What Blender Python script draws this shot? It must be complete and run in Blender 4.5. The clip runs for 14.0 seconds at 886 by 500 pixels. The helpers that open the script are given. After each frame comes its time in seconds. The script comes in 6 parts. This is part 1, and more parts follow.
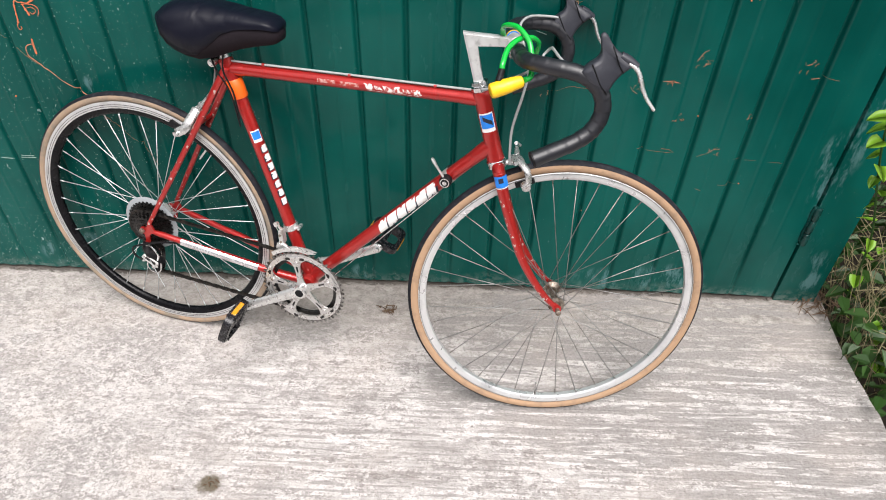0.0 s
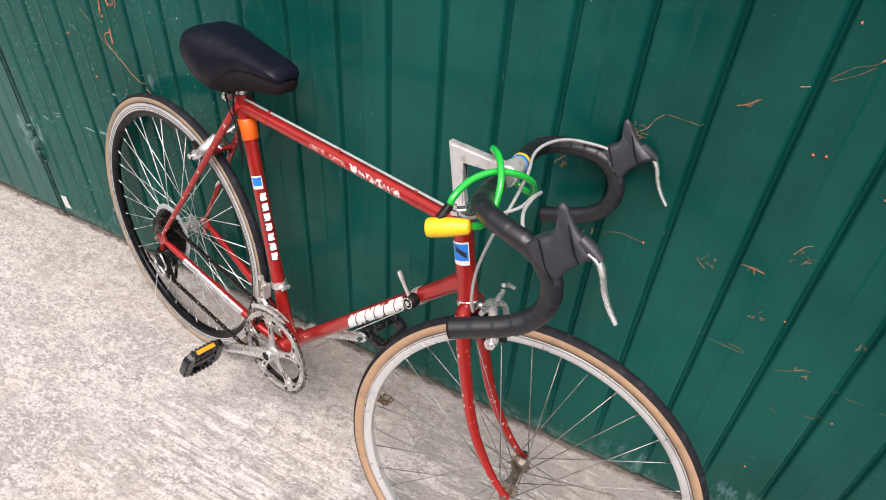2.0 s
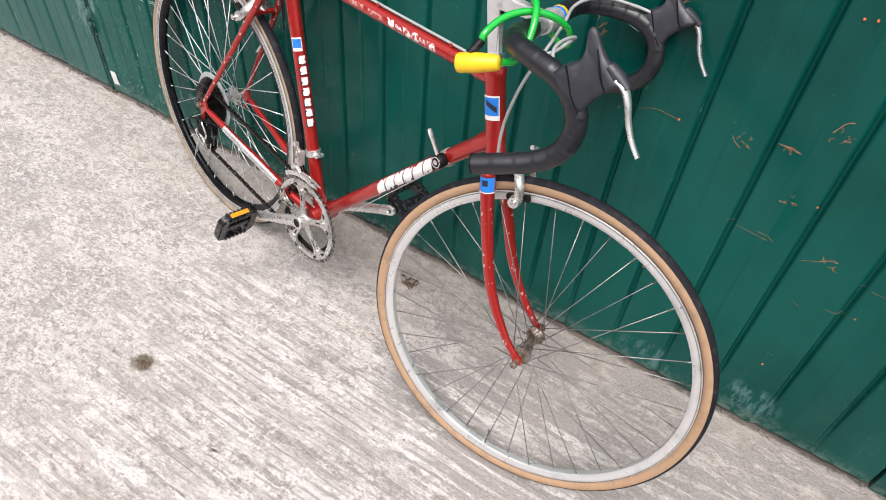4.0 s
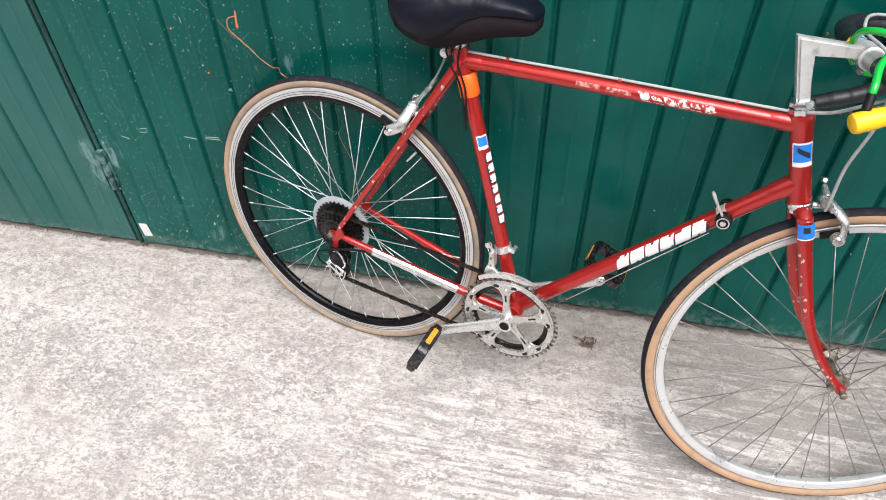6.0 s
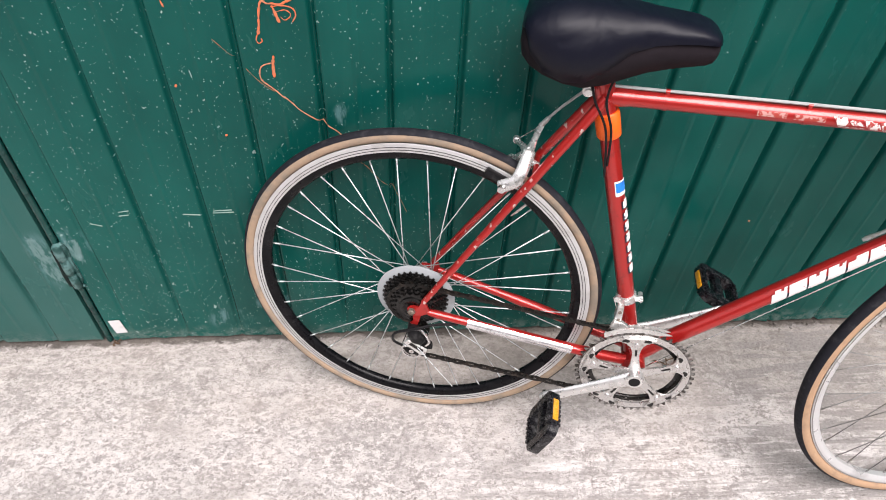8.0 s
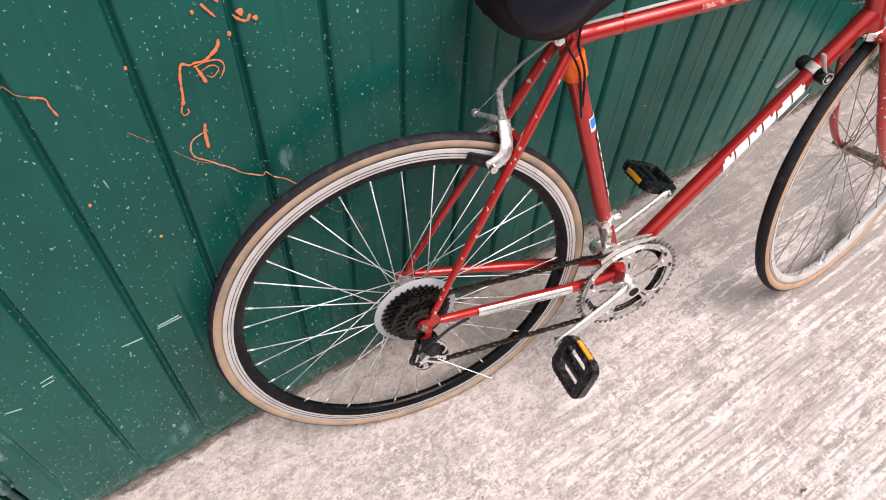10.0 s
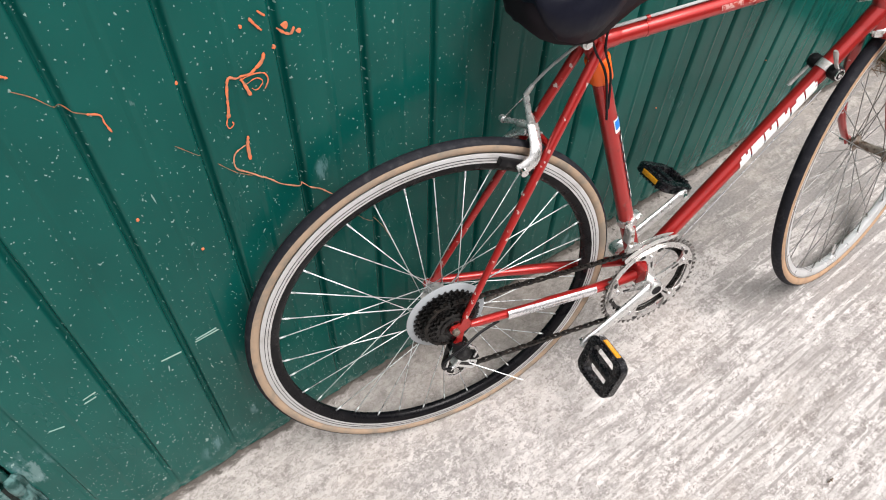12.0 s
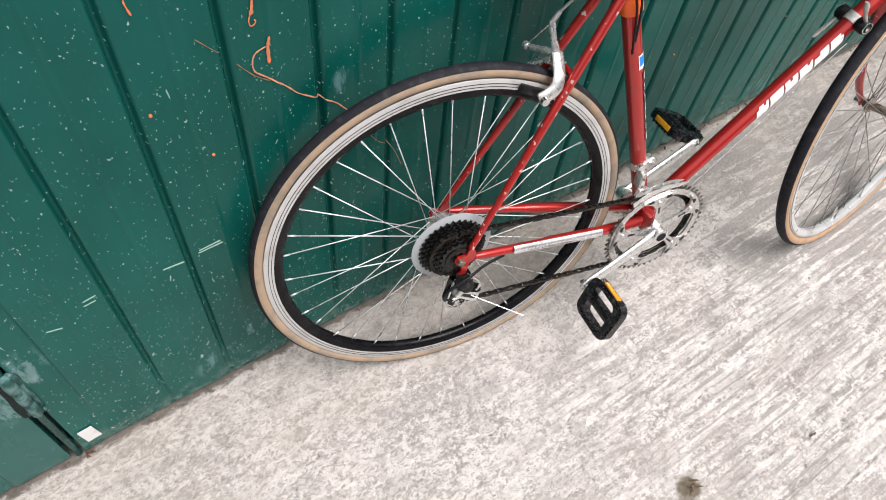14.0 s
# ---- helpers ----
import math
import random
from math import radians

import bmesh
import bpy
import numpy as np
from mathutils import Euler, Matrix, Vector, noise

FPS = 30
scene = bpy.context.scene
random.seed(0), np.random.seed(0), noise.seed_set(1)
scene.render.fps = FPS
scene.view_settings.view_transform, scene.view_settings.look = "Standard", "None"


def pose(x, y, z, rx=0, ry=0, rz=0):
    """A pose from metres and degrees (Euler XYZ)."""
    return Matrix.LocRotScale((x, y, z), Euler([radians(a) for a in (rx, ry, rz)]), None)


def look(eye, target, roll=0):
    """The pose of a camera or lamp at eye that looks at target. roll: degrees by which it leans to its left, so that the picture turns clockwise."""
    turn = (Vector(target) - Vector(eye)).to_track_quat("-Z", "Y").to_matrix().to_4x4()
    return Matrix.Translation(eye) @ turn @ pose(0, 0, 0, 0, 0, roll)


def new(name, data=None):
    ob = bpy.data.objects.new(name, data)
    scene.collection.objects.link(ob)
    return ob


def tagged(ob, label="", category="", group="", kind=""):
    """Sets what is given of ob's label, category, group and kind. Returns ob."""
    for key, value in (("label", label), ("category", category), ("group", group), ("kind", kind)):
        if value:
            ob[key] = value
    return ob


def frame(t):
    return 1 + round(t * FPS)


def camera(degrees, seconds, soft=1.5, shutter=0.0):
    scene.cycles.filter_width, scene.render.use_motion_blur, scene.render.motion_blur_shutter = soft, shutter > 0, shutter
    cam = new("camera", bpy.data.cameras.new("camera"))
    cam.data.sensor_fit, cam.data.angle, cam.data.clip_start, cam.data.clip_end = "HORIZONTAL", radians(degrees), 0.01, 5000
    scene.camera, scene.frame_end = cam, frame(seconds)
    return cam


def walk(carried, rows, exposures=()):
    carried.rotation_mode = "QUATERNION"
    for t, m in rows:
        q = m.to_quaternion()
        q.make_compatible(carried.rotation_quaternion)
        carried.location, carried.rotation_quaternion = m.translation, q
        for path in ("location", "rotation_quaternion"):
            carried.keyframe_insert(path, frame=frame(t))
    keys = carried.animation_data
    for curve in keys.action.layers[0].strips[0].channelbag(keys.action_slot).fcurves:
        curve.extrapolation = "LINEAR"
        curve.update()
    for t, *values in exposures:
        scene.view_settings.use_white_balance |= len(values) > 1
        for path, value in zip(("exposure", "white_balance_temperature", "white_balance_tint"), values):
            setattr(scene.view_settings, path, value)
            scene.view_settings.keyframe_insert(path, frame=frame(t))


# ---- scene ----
cam = camera(65.0, 14.0, soft=1.0)
PATH = [
    (0, (0.391, -1.451, 1.502), (0.359, 0.009, 0.135), 1.5),
    (0.5, (0.513, -1.362, 1.486), (0.163, 0.055, 0.119), -1.7),
    (1, (0.716, -1.279, 1.495), (0.177, 0.101, 0.152), 0.4),
    (1.5, (0.757, -1.141, 1.481), (0.22, 0.232, 0.13), 2.9),
    (2, (0.765, -1.019, 1.488), (0.141, 0.328, 0.146), 4.1),
    (2.5, (0.875, -0.983, 1.491), (0.02, 0.256, 0.174), 1.1),
    (3, (0.951, -0.999, 1.446), (0.082, 0.127, 0.04), 2.5),
    (3.2, (0.953, -1.016, 1.427), (0.113, 0.079, -0.021), 3.2),
    (5.3, (0.433, -1.186, 1.379), (0.111, 0.164, -0.079), 3.75),
    (5.5, (0.360, -1.181, 1.393), (0.0706, 0.151, -0.089), 3.35),
    (6, (0.092, -1.196, 1.409), (-0.213, 0.163, -0.027), -1.2),
    (6.5, (-0.105, -1.178, 1.412), (-0.359, 0.195, -0.02), 0.8),
    (7, (-0.22, -1.054, 1.379), (-0.478, 0.29, -0.08), -2.7),
    (7.5, (-0.317, -0.965, 1.365), (-0.409, 0.325, -0.161), 0.9),
    (7.7, (-0.359, -0.95, 1.363), (-0.337, 0.362, -0.147), 2.3),
    (9.8, (-0.697, -0.699, 1.342), (-0.093, 0.382, -0.229), 3.0),
    (10, (-0.732, -0.675, 1.34), (0.007, 0.288, -0.249), 3.5),
    (10.5, (-0.781, -0.665, 1.332), (0.025, 0.189, -0.287), 5.2),
    (11, (-0.777, -0.683, 1.337), (-0.063, 0.228, -0.294), 1.9),
    (11.5, (-0.782, -0.673, 1.339), (-0.031, 0.28, -0.25), 1.9),
    (12, (-0.797, -0.652, 1.343), (-0.018, 0.317, -0.223), 2.5),
    (12.5, (-0.827, -0.618, 1.334), (-0.012, 0.293, -0.249), 5.2),
    (13, (-0.858, -0.621, 1.332), (-0.019, 0.28, -0.244), 5.8),
    (13.5, (-0.871, -0.633, 1.328), (-0.06, 0.242, -0.277), 6.7),
    (14, (-0.843, -0.651, 1.303), (-0.084, 0.205, -0.337), 8.5),
]
EXPOSURE = [(0.0, 0.69, 6500, 10), (1.8, 0.63, 6500, 10), (2.0, 0.60, 6760, 14), (2.5, 0.59, 6900, 15), (3.0, 0.58, 6720, 13), (5.5, 0.71, 6500, 11), (6.5, 0.755, 6420, 10), (7.5, 0.75, 6460, 12),
            (9.8, 0.65, 6970, 21), (10.05, 0.65, 6950, 20), (10.4, 0.65, 6600, 11), (12.5, 0.64, 6550, 10), (14.0, 0.64, 6550, 10)]
walk(cam, [(t, look(eye, target, roll)) for t, eye, target, roll in PATH], EXPOSURE)

# ---- world and light: an overcast day, brighter from the open side ----
world = bpy.data.worlds.new("overcast")
scene.world = world
world.use_nodes = True
wn = world.node_tree.nodes
sky = wn.new("ShaderNodeTexSky")
sky.sky_type = "NISHITA"
sky.sun_disc = False
sky.sun_elevation = radians(62)
sky.sun_rotation = radians(150)
sky.air_density, sky.dust_density, sky.ozone_density = 1.0, 6.0, 0.6
soften = wn.new("ShaderNodeMix")
soften.data_type = "RGBA"
soften.inputs[0].default_value = 0.8
soften.inputs[7].default_value = (8.1, 7.9, 8.1, 1)
world.node_tree.links.new(sky.outputs[0], soften.inputs[6])
world.node_tree.links.new(soften.outputs[2], wn["Background"].inputs[0])
wn["Background"].inputs[1].default_value = 0.095

SUN_FROM = Vector((0.16, -0.52, 1.05))
sun = new("sun", bpy.data.lights.new("sun", "SUN"))
sun.data.energy, sun.data.angle, sun.data.color = 3.3, radians(44), (1.0, 0.965, 0.95)
sun.matrix_world = look(SUN_FROM * 10, (0, 0, 0))

# ---- materials ----


class Mat:
    """A small node-material builder."""

    def __init__(self, name, color=(0.5, 0.5, 0.5), rough=0.5, metal=0.0, coat=0.0, space="Object", shine=0.5):
        self.m = bpy.data.materials.new(name)
        self.m.use_nodes = True
        self.t = self.m.node_tree
        self.b = self.t.nodes["Principled BSDF"]
        self.b.inputs["Base Color"].default_value = (*color, 1)
        self.b.inputs["Roughness"].default_value = rough
        self.b.inputs["Metallic"].default_value = metal
        self.b.inputs["Coat Weight"].default_value = coat
        self.b.inputs["Specular IOR Level"].default_value = shine
        self.co = self.t.nodes.new("ShaderNodeTexCoord").outputs[space]

    def link(self, a, b):
        self.t.links.new(a, b)

    def put(self, socket, name):
        self.link(socket, self.b.inputs[name])
        return self

    def mapped(self, scale=(1, 1, 1), loc=(0, 0, 0), rot=(0, 0, 0)):
        n = self.t.nodes.new("ShaderNodeMapping")
        n.inputs["Scale"].default_value, n.inputs["Location"].default_value, n.inputs["Rotation"].default_value = scale, loc, rot
        self.link(self.co, n.inputs["Vector"])
        return n.outputs[0]

    def noise(self, scale, detail=4, rough=0.55, stretch=(1, 1, 1), loc=(0, 0, 0), distort=0.0):
        n = self.t.nodes.new("ShaderNodeTexNoise")
        n.inputs["Scale"].default_value, n.inputs["Detail"].default_value = scale, detail
        n.inputs["Roughness"].default_value, n.inputs["Distortion"].default_value = rough, distort
        self.link(self.mapped(stretch, loc), n.inputs["Vector"])
        return n.outputs["Fac"]

    def cells(self, scale, stretch=(1, 1, 1), loc=(0, 0, 0), rot=(0, 0, 0), warp=0.0):
        n = self.t.nodes.new("ShaderNodeTexVoronoi")
        n.inputs["Scale"].default_value = scale
        v = self.mapped(stretch, loc, rot)
        if warp:
            w = self.t.nodes.new("ShaderNodeTexNoise")
            w.inputs["Scale"].default_value, w.inputs["Detail"].default_value = scale * 1.9, 2
            self.link(v, w.inputs["Vector"])
            add = self.t.nodes.new("ShaderNodeVectorMath")
            add.operation = "MULTIPLY_ADD"
            self.link(w.outputs["Color"], add.inputs[0])
            add.inputs[1].default_value = (warp / scale,) * 3
            self.link(v, add.inputs[2])
            v = add.outputs[0]
        self.link(v, n.inputs["Vector"])
        return n.outputs["Distance"], n.outputs["Color"]

    def ramp(self, fac, stops):
        n = self.t.nodes.new("ShaderNodeValToRGB")
        el = n.color_ramp.elements
        while len(el) < len(stops):
            el.new(0.5)
        for e, (p, c) in zip(el, stops):
            e.position = p
            e.color = (*c, 1) if isinstance(c, tuple) else (c, c, c, 1)
        self.link(fac, n.inputs[0])
        return n.outputs[0]

    def mix(self, fac, a, b, mode="MIX"):
        n = self.t.nodes.new("ShaderNodeMix")
        n.data_type, n.blend_type = "RGBA", mode
        for v, i in ((fac, 0), (a, 6), (b, 7)):
            if isinstance(v, (int, float)) and i == 0:
                n.inputs[0].default_value = v
            elif isinstance(v, tuple):
                n.inputs[i].default_value = (*v, 1)
            else:
                self.link(v, n.inputs[i])
        return n.outputs[2]

    def math(self, op, a, b=0.0, clamp=False):
        n = self.t.nodes.new("ShaderNodeMath")
        n.operation, n.use_clamp = op, clamp
        for v, i in ((a, 0), (b, 1)):
            if isinstance(v, (int, float)):
                n.inputs[i].default_value = v
            else:
                self.link(v, n.inputs[i])
        return n.outputs[0]

    def axis(self, which):
        n = self.t.nodes.new("ShaderNodeSeparateXYZ")
        self.link(self.co, n.inputs[0])
        return n.outputs[which]

    def band(self, v, lo, hi):
        """0 below lo, 1 above hi, smooth between."""
        n = self.t.nodes.new("ShaderNodeMapRange")
        n.interpolation_type = "SMOOTHSTEP"
        self.link(v, n.inputs[0])
        n.inputs[1].default_value, n.inputs[2].default_value = lo, hi
        return n.outputs[0]

    def blob(self, x, y, z, rx, ry, rz):
        """1 at the middle of an ellipsoid, falling to 0 at its skin."""
        n = self.t.nodes.new("ShaderNodeTexGradient")
        n.gradient_type = "SPHERICAL"
        self.link(self.mapped((1 / rx, 1 / ry, 1 / rz), (-x / rx, -y / ry, -z / rz)), n.inputs[0])
        return n.outputs["Fac"]

    def bump(self, height, strength=0.3, distance=0.002):
        n = self.t.nodes.new("ShaderNodeBump")
        n.inputs["Strength"].default_value, n.inputs["Distance"].default_value = strength, distance
        self.link(height, n.inputs["Height"])
        self.link(n.outputs[0], self.b.inputs["Normal"])
        return self


def concrete():
    m = Mat("raked_concrete", rough=0.9, shine=0.2)
    streak = m.noise(1.0, 6, 0.60, (1.5, 40, 1), distort=0.35)
    ridge = m.noise(1.0, 5, 0.65, (5, 95, 1), (3, 1, 0), distort=0.5)
    smear = m.noise(1.0, 5, 0.60, (6, 22, 1), (2, 6, 0), distort=0.7)
    grain = m.noise(150, 4, 0.7)
    crumb = m.noise(34, 6, 0.68, (0.8, 1.3, 1), (7, 4, 0), distort=0.5)
    blot = m.noise(9, 5, 0.62, loc=(5, 2, 0), distort=1.2)
    large = m.noise(1.5, 4, 0.6, loc=(1, 7, 0))
    # rakes are plain on one half of the slab, and worn to mottling on the other
    side = m.band(m.math("ADD", m.axis(0), m.math("MULTIPLY", m.math("SUBTRACT", large, 0.5), 1.4)), -0.55, 0.05)
    side = m.math("MULTIPLY", side, m.band(m.math("SUBTRACT", m.math("MULTIPLY", m.math("SUBTRACT", blot, 0.5), 0.5), m.axis(1)), 0.12, 0.40))

    def total(*terms):
        out = None
        for socket, gain in terms:
            t = m.math("MULTIPLY", m.math("SUBTRACT", socket, 0.5), gain)
            out = t if out is None else m.math("ADD", out, t)
        return out

    raked = total((streak, 0.85), (ridge, 0.75), (smear, 0.40), (crumb, 1.05), (grain, 0.60))
    mottled = total((blot, 0.50), (smear, 0.15), (crumb, 1.10), (grain, 0.85))
    mixn = m.t.nodes.new("ShaderNodeMix")
    m.link(side, mixn.inputs[0]), m.link(mottled, mixn.inputs[2]), m.link(raked, mixn.inputs[3])
    h = m.math("ADD", m.math("ADD", mixn.outputs[0], m.math("MULTIPLY", m.math("SUBTRACT", large, 0.5), 0.40)), 0.5)
    col = m.ramp(h, [(0.22, (0.185, 0.168, 0.159)), (0.385, (0.300, 0.277, 0.265)), (0.425, (0.415, 0.388, 0.374)), (0.465, (0.550, 0.520, 0.504)), (0.85, (0.620, 0.590, 0.573))])
    # the mottled half is dustier and a little greyer
    col = m.mix(m.math("MULTIPLY", m.math("SUBTRACT", 1.0, side), 0.30), col, (0.325, 0.303, 0.288))
    # fine curled flakes, pale and dark, with crisp edges
    flake = m.noise(1.0, 3, 0.5, (38, 52, 1), (4, 4, 0), distort=0.7)
    col = m.mix(m.math("MULTIPLY", m.band(flake, 0.57, 0.60), 0.45), col, (0.555, 0.530, 0.516))
    # clustered grey flecks with hard edges, where the pale skin has gone
    cluster = m.math("MULTIPLY", m.math("SUBTRACT", m.noise(7, 4, 0.6, (0.7, 1.2, 1), (13, 2, 0)), 0.5), 0.55)
    for stretch, loc, cut, share in (((36, 54, 1), (6, 1, 0), 0.590, 0.55), ((80, 115, 1), (2, 9, 0), 0.585, 0.60), ((14, 30, 1), (8, 3, 0), 0.635, 0.30)):
        fleck = m.band(m.math("ADD", m.noise(1.0, 3, 0.55, stretch, loc, distort=0.9), cluster), cut, cut + 0.022)
        col = m.mix(m.math("MULTIPLY", fleck, share), col, m.ramp(grain, [(0.3, (0.255, 0.236, 0.226)), (0.7, (0.395, 0.370, 0.358))]))
    # small hooked crumbs all over the mottled half, thicker in loose drifts
    drift = m.math("MULTIPLY", m.math("SUBTRACT", m.noise(4.5, 4, 0.6, (0.8, 1.3, 1), (17, 6, 0)), 0.5), 0.40)
    bare = m.math("SUBTRACT", 1.0, m.math("MULTIPLY", side, 0.35))
    for stretch, loc, cut, share, lo, hi in (((56, 76, 1), (3, 14, 0), 0.560, 0.62, 0.235, 0.36), ((92, 120, 1), (9, 5, 0), 0.575, 0.70, 0.18, 0.31), ((64, 90, 1), (1, 19, 0), 0.580, 0.75, 0.52, 0.60), ((14, 22, 1), (14, 8, 0), 0.570, 0.36, 0.25, 0.34)):
        crumbs = m.band(m.math("ADD", m.noise(1.0, 2, 0.5, stretch, loc, distort=0.6), drift if lo < 0.5 else m.math("MULTIPLY", drift, -0.5)), cut, cut + 0.020)
        col = m.mix(m.math("MULTIPLY", m.math("MULTIPLY", crumbs, share), bare), col, m.ramp(grain, [(0.3, (lo, lo * 0.93, lo * 0.89)), (0.7, (hi, hi * 0.94, hi * 0.91))]))
    # a few broad raked bands run on into the mottled part, grey troughs beside pale crests
    reach = m.math("MULTIPLY", m.band(m.axis(0), -0.55, -0.15), m.band(m.math("MULTIPLY", m.axis(1), -1.0), 0.10, 0.32))
    for stretch, loc, cut, share, tone in (((4.0, 26, 1), (31, 2, 0), 0.555, 0.42, (0.285, 0.266, 0.255)), ((4.5, 34, 1), (12, 7, 0), 0.575, 0.55, (0.560, 0.535, 0.520))):
        trough = m.band(m.math("ADD", m.noise(1.0, 5, 0.58, stretch, loc, distort=0.5), m.math("MULTIPLY", m.math("SUBTRACT", crumb, 0.5), 0.16)), cut, cut + 0.022)
        col = m.mix(m.math("MULTIPLY", m.math("MULTIPLY", trough, reach), share), col, tone)
    # thin patches where the pale skin has worn through
    peel = m.math("MULTIPLY", m.band(m.noise(1.0, 6, 0.66, (9, 24, 1), (11, 5, 0), distort=0.8), 0.515, 0.530), m.band(large, 0.30, 0.60))
    col = m.mix(m.math("MULTIPLY", peel, m.math("ADD", m.math("MULTIPLY", side, 0.40), 0.20)), col, m.ramp(grain, [(0.3, (0.20, 0.186, 0.176)), (0.7, (0.36, 0.338, 0.324))]))
    # wide, ragged grey-brown blotches
    wide = m.band(m.noise(1.0, 7, 0.72, (5, 8, 1), (4, 23, 0), distort=0.4), 0.545, 0.585)
    col = m.mix(m.math("MULTIPLY", wide, 0.26), col, m.ramp(crumb, [(0.35, (0.235, 0.216, 0.203)), (0.65, (0.36, 0.336, 0.318))]))
    # the rake's furrows, broken and crumbly
    wave = m.t.nodes.new("ShaderNodeTexWave")
    wave.wave_type, wave.bands_direction = "BANDS", "Y"
    for key, v in (("Scale", 18.0), ("Distortion", 4.0), ("Detail", 4.0), ("Detail Scale", 2.0), ("Detail Roughness", 0.62)):
        wave.inputs[key].default_value = v
    m.link(m.mapped((0.12, 1, 1)), wave.inputs["Vector"])
    furrow = m.math("MULTIPLY", m.band(wave.outputs["Fac"], 0.74, 0.86), m.band(m.noise(1.0, 5, 0.65, (7, 16, 1), (3, 9, 0)), 0.46, 0.54))
    furrow = m.math("MULTIPLY", m.math("MULTIPLY", furrow, side), m.band(m.math("MULTIPLY", m.axis(1), -1.0), 0.16, 0.42))
    col = m.mix(m.math("MULTIPLY", furrow, 0.72), col, (0.25, 0.232, 0.222))
    for scale, cut in ((140, 0.74), (260, 0.70)):
        d, c = m.cells(scale, (1, 1, 0.02), (scale, 2, 0), warp=0.8)
        pick = m.t.nodes.new("ShaderNodeSeparateColor")
        m.link(c, pick.inputs[0])
        grit = m.math("GREATER_THAN", m.math("MULTIPLY", m.math("SUBTRACT", pick.outputs[0], cut), 1.1), d)
        col = m.mix(m.math("MULTIPLY", grit, 0.55), col, (0.16, 0.142, 0.13))
    pits = m.ramp(m.noise(75, 3, 0.6, (0.6, 1, 1), (9, 9, 0)), [(0.28, 1.0), (0.33, 0.0)])
    col = m.mix(m.math("MULTIPLY", pits, 0.8), col, (0.13, 0.115, 0.105))
    # dirt swept up against the sheet metal, darkened for the shade there too
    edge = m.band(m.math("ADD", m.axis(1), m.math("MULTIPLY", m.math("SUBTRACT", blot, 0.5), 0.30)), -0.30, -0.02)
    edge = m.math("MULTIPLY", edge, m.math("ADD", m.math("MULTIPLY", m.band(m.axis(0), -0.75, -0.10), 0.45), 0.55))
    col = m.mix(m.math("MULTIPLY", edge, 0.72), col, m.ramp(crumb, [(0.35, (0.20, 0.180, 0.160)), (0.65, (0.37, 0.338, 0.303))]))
    # a greyer, darker patch by the right half of the door
    grey = m.math("MULTIPLY", m.band(m.math("ADD", m.blob(0.85, 0.0, 0, 0.95, 0.42, 0.5), m.math("MULTIPLY", m.math("SUBTRACT", smear, 0.5), 0.8)), 0.14, 0.45), 0.22)
    col = m.mix(grey, col, m.ramp(h, [(0.3, (0.15, 0.138, 0.125)), (0.55, (0.29, 0.270, 0.250)), (0.7, (0.42, 0.395, 0.37))]))
    # dark scabbed streaks under and beyond the front wheel
    scab = m.band(m.noise(1.0, 6, 0.62, (4.5, 42, 1), (21, 3, 0), distort=0.6), 0.488, 0.506)
    place = m.band(m.math("ADD", m.math("MAXIMUM", m.blob(1.05, -0.25, 0, 1.05, 0.50, 0.5), m.blob(1.35, -0.45, 0, 0.55, 0.75, 0.5)), m.math("MULTIPLY", m.math("SUBTRACT", blot, 0.5), 0.6)), 0.12, 0.38)
    col = m.mix(m.math("MULTIPLY", m.math("MULTIPLY", scab, place), 0.88), col, m.ramp(grain, [(0.3, (0.19, 0.177, 0.168)), (0.7, (0.31, 0.291, 0.280))]))
    # dark line painted on the slab for the shade under the door's hem
    grime_or_shade = m.band(m.math("ADD", m.axis(1), m.math("MULTIPLY", m.math("SUBTRACT", crumb, 0.5), 0.060)), -0.016, -0.002)
    col = m.mix(m.math("MULTIPLY", grime_or_shade, 0.85), col, (0.055, 0.048, 0.04))
    warm = m.ramp(m.noise(3.5, 5, 0.6, loc=(2, 2, 2)), [(0.48, 0.0), (0.72, 0.25)])
    col = m.mix(warm, col, (0.52, 0.445, 0.39))
    stain = m.band(m.math("ADD", m.blob(-0.152, -0.669, 0, 0.042, 0.036, 0.2), m.math("MULTIPLY", m.math("SUBTRACT", m.noise(60, 4), 0.5), 0.9)), 0.12, 0.62)
    col = m.mix(m.math("MULTIPLY", stain, 0.90), col, (0.105, 0.085, 0.055))
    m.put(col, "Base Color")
    m.bump(m.math("ADD", h, m.math("ADD", m.math("MULTIPLY", flake, 0.40), m.math("MULTIPLY", m.noise(1.0, 4, 0.6, (75, 120, 1), (1, 8, 0)), 0.32))), 0.75, 0.006)
    return m.m


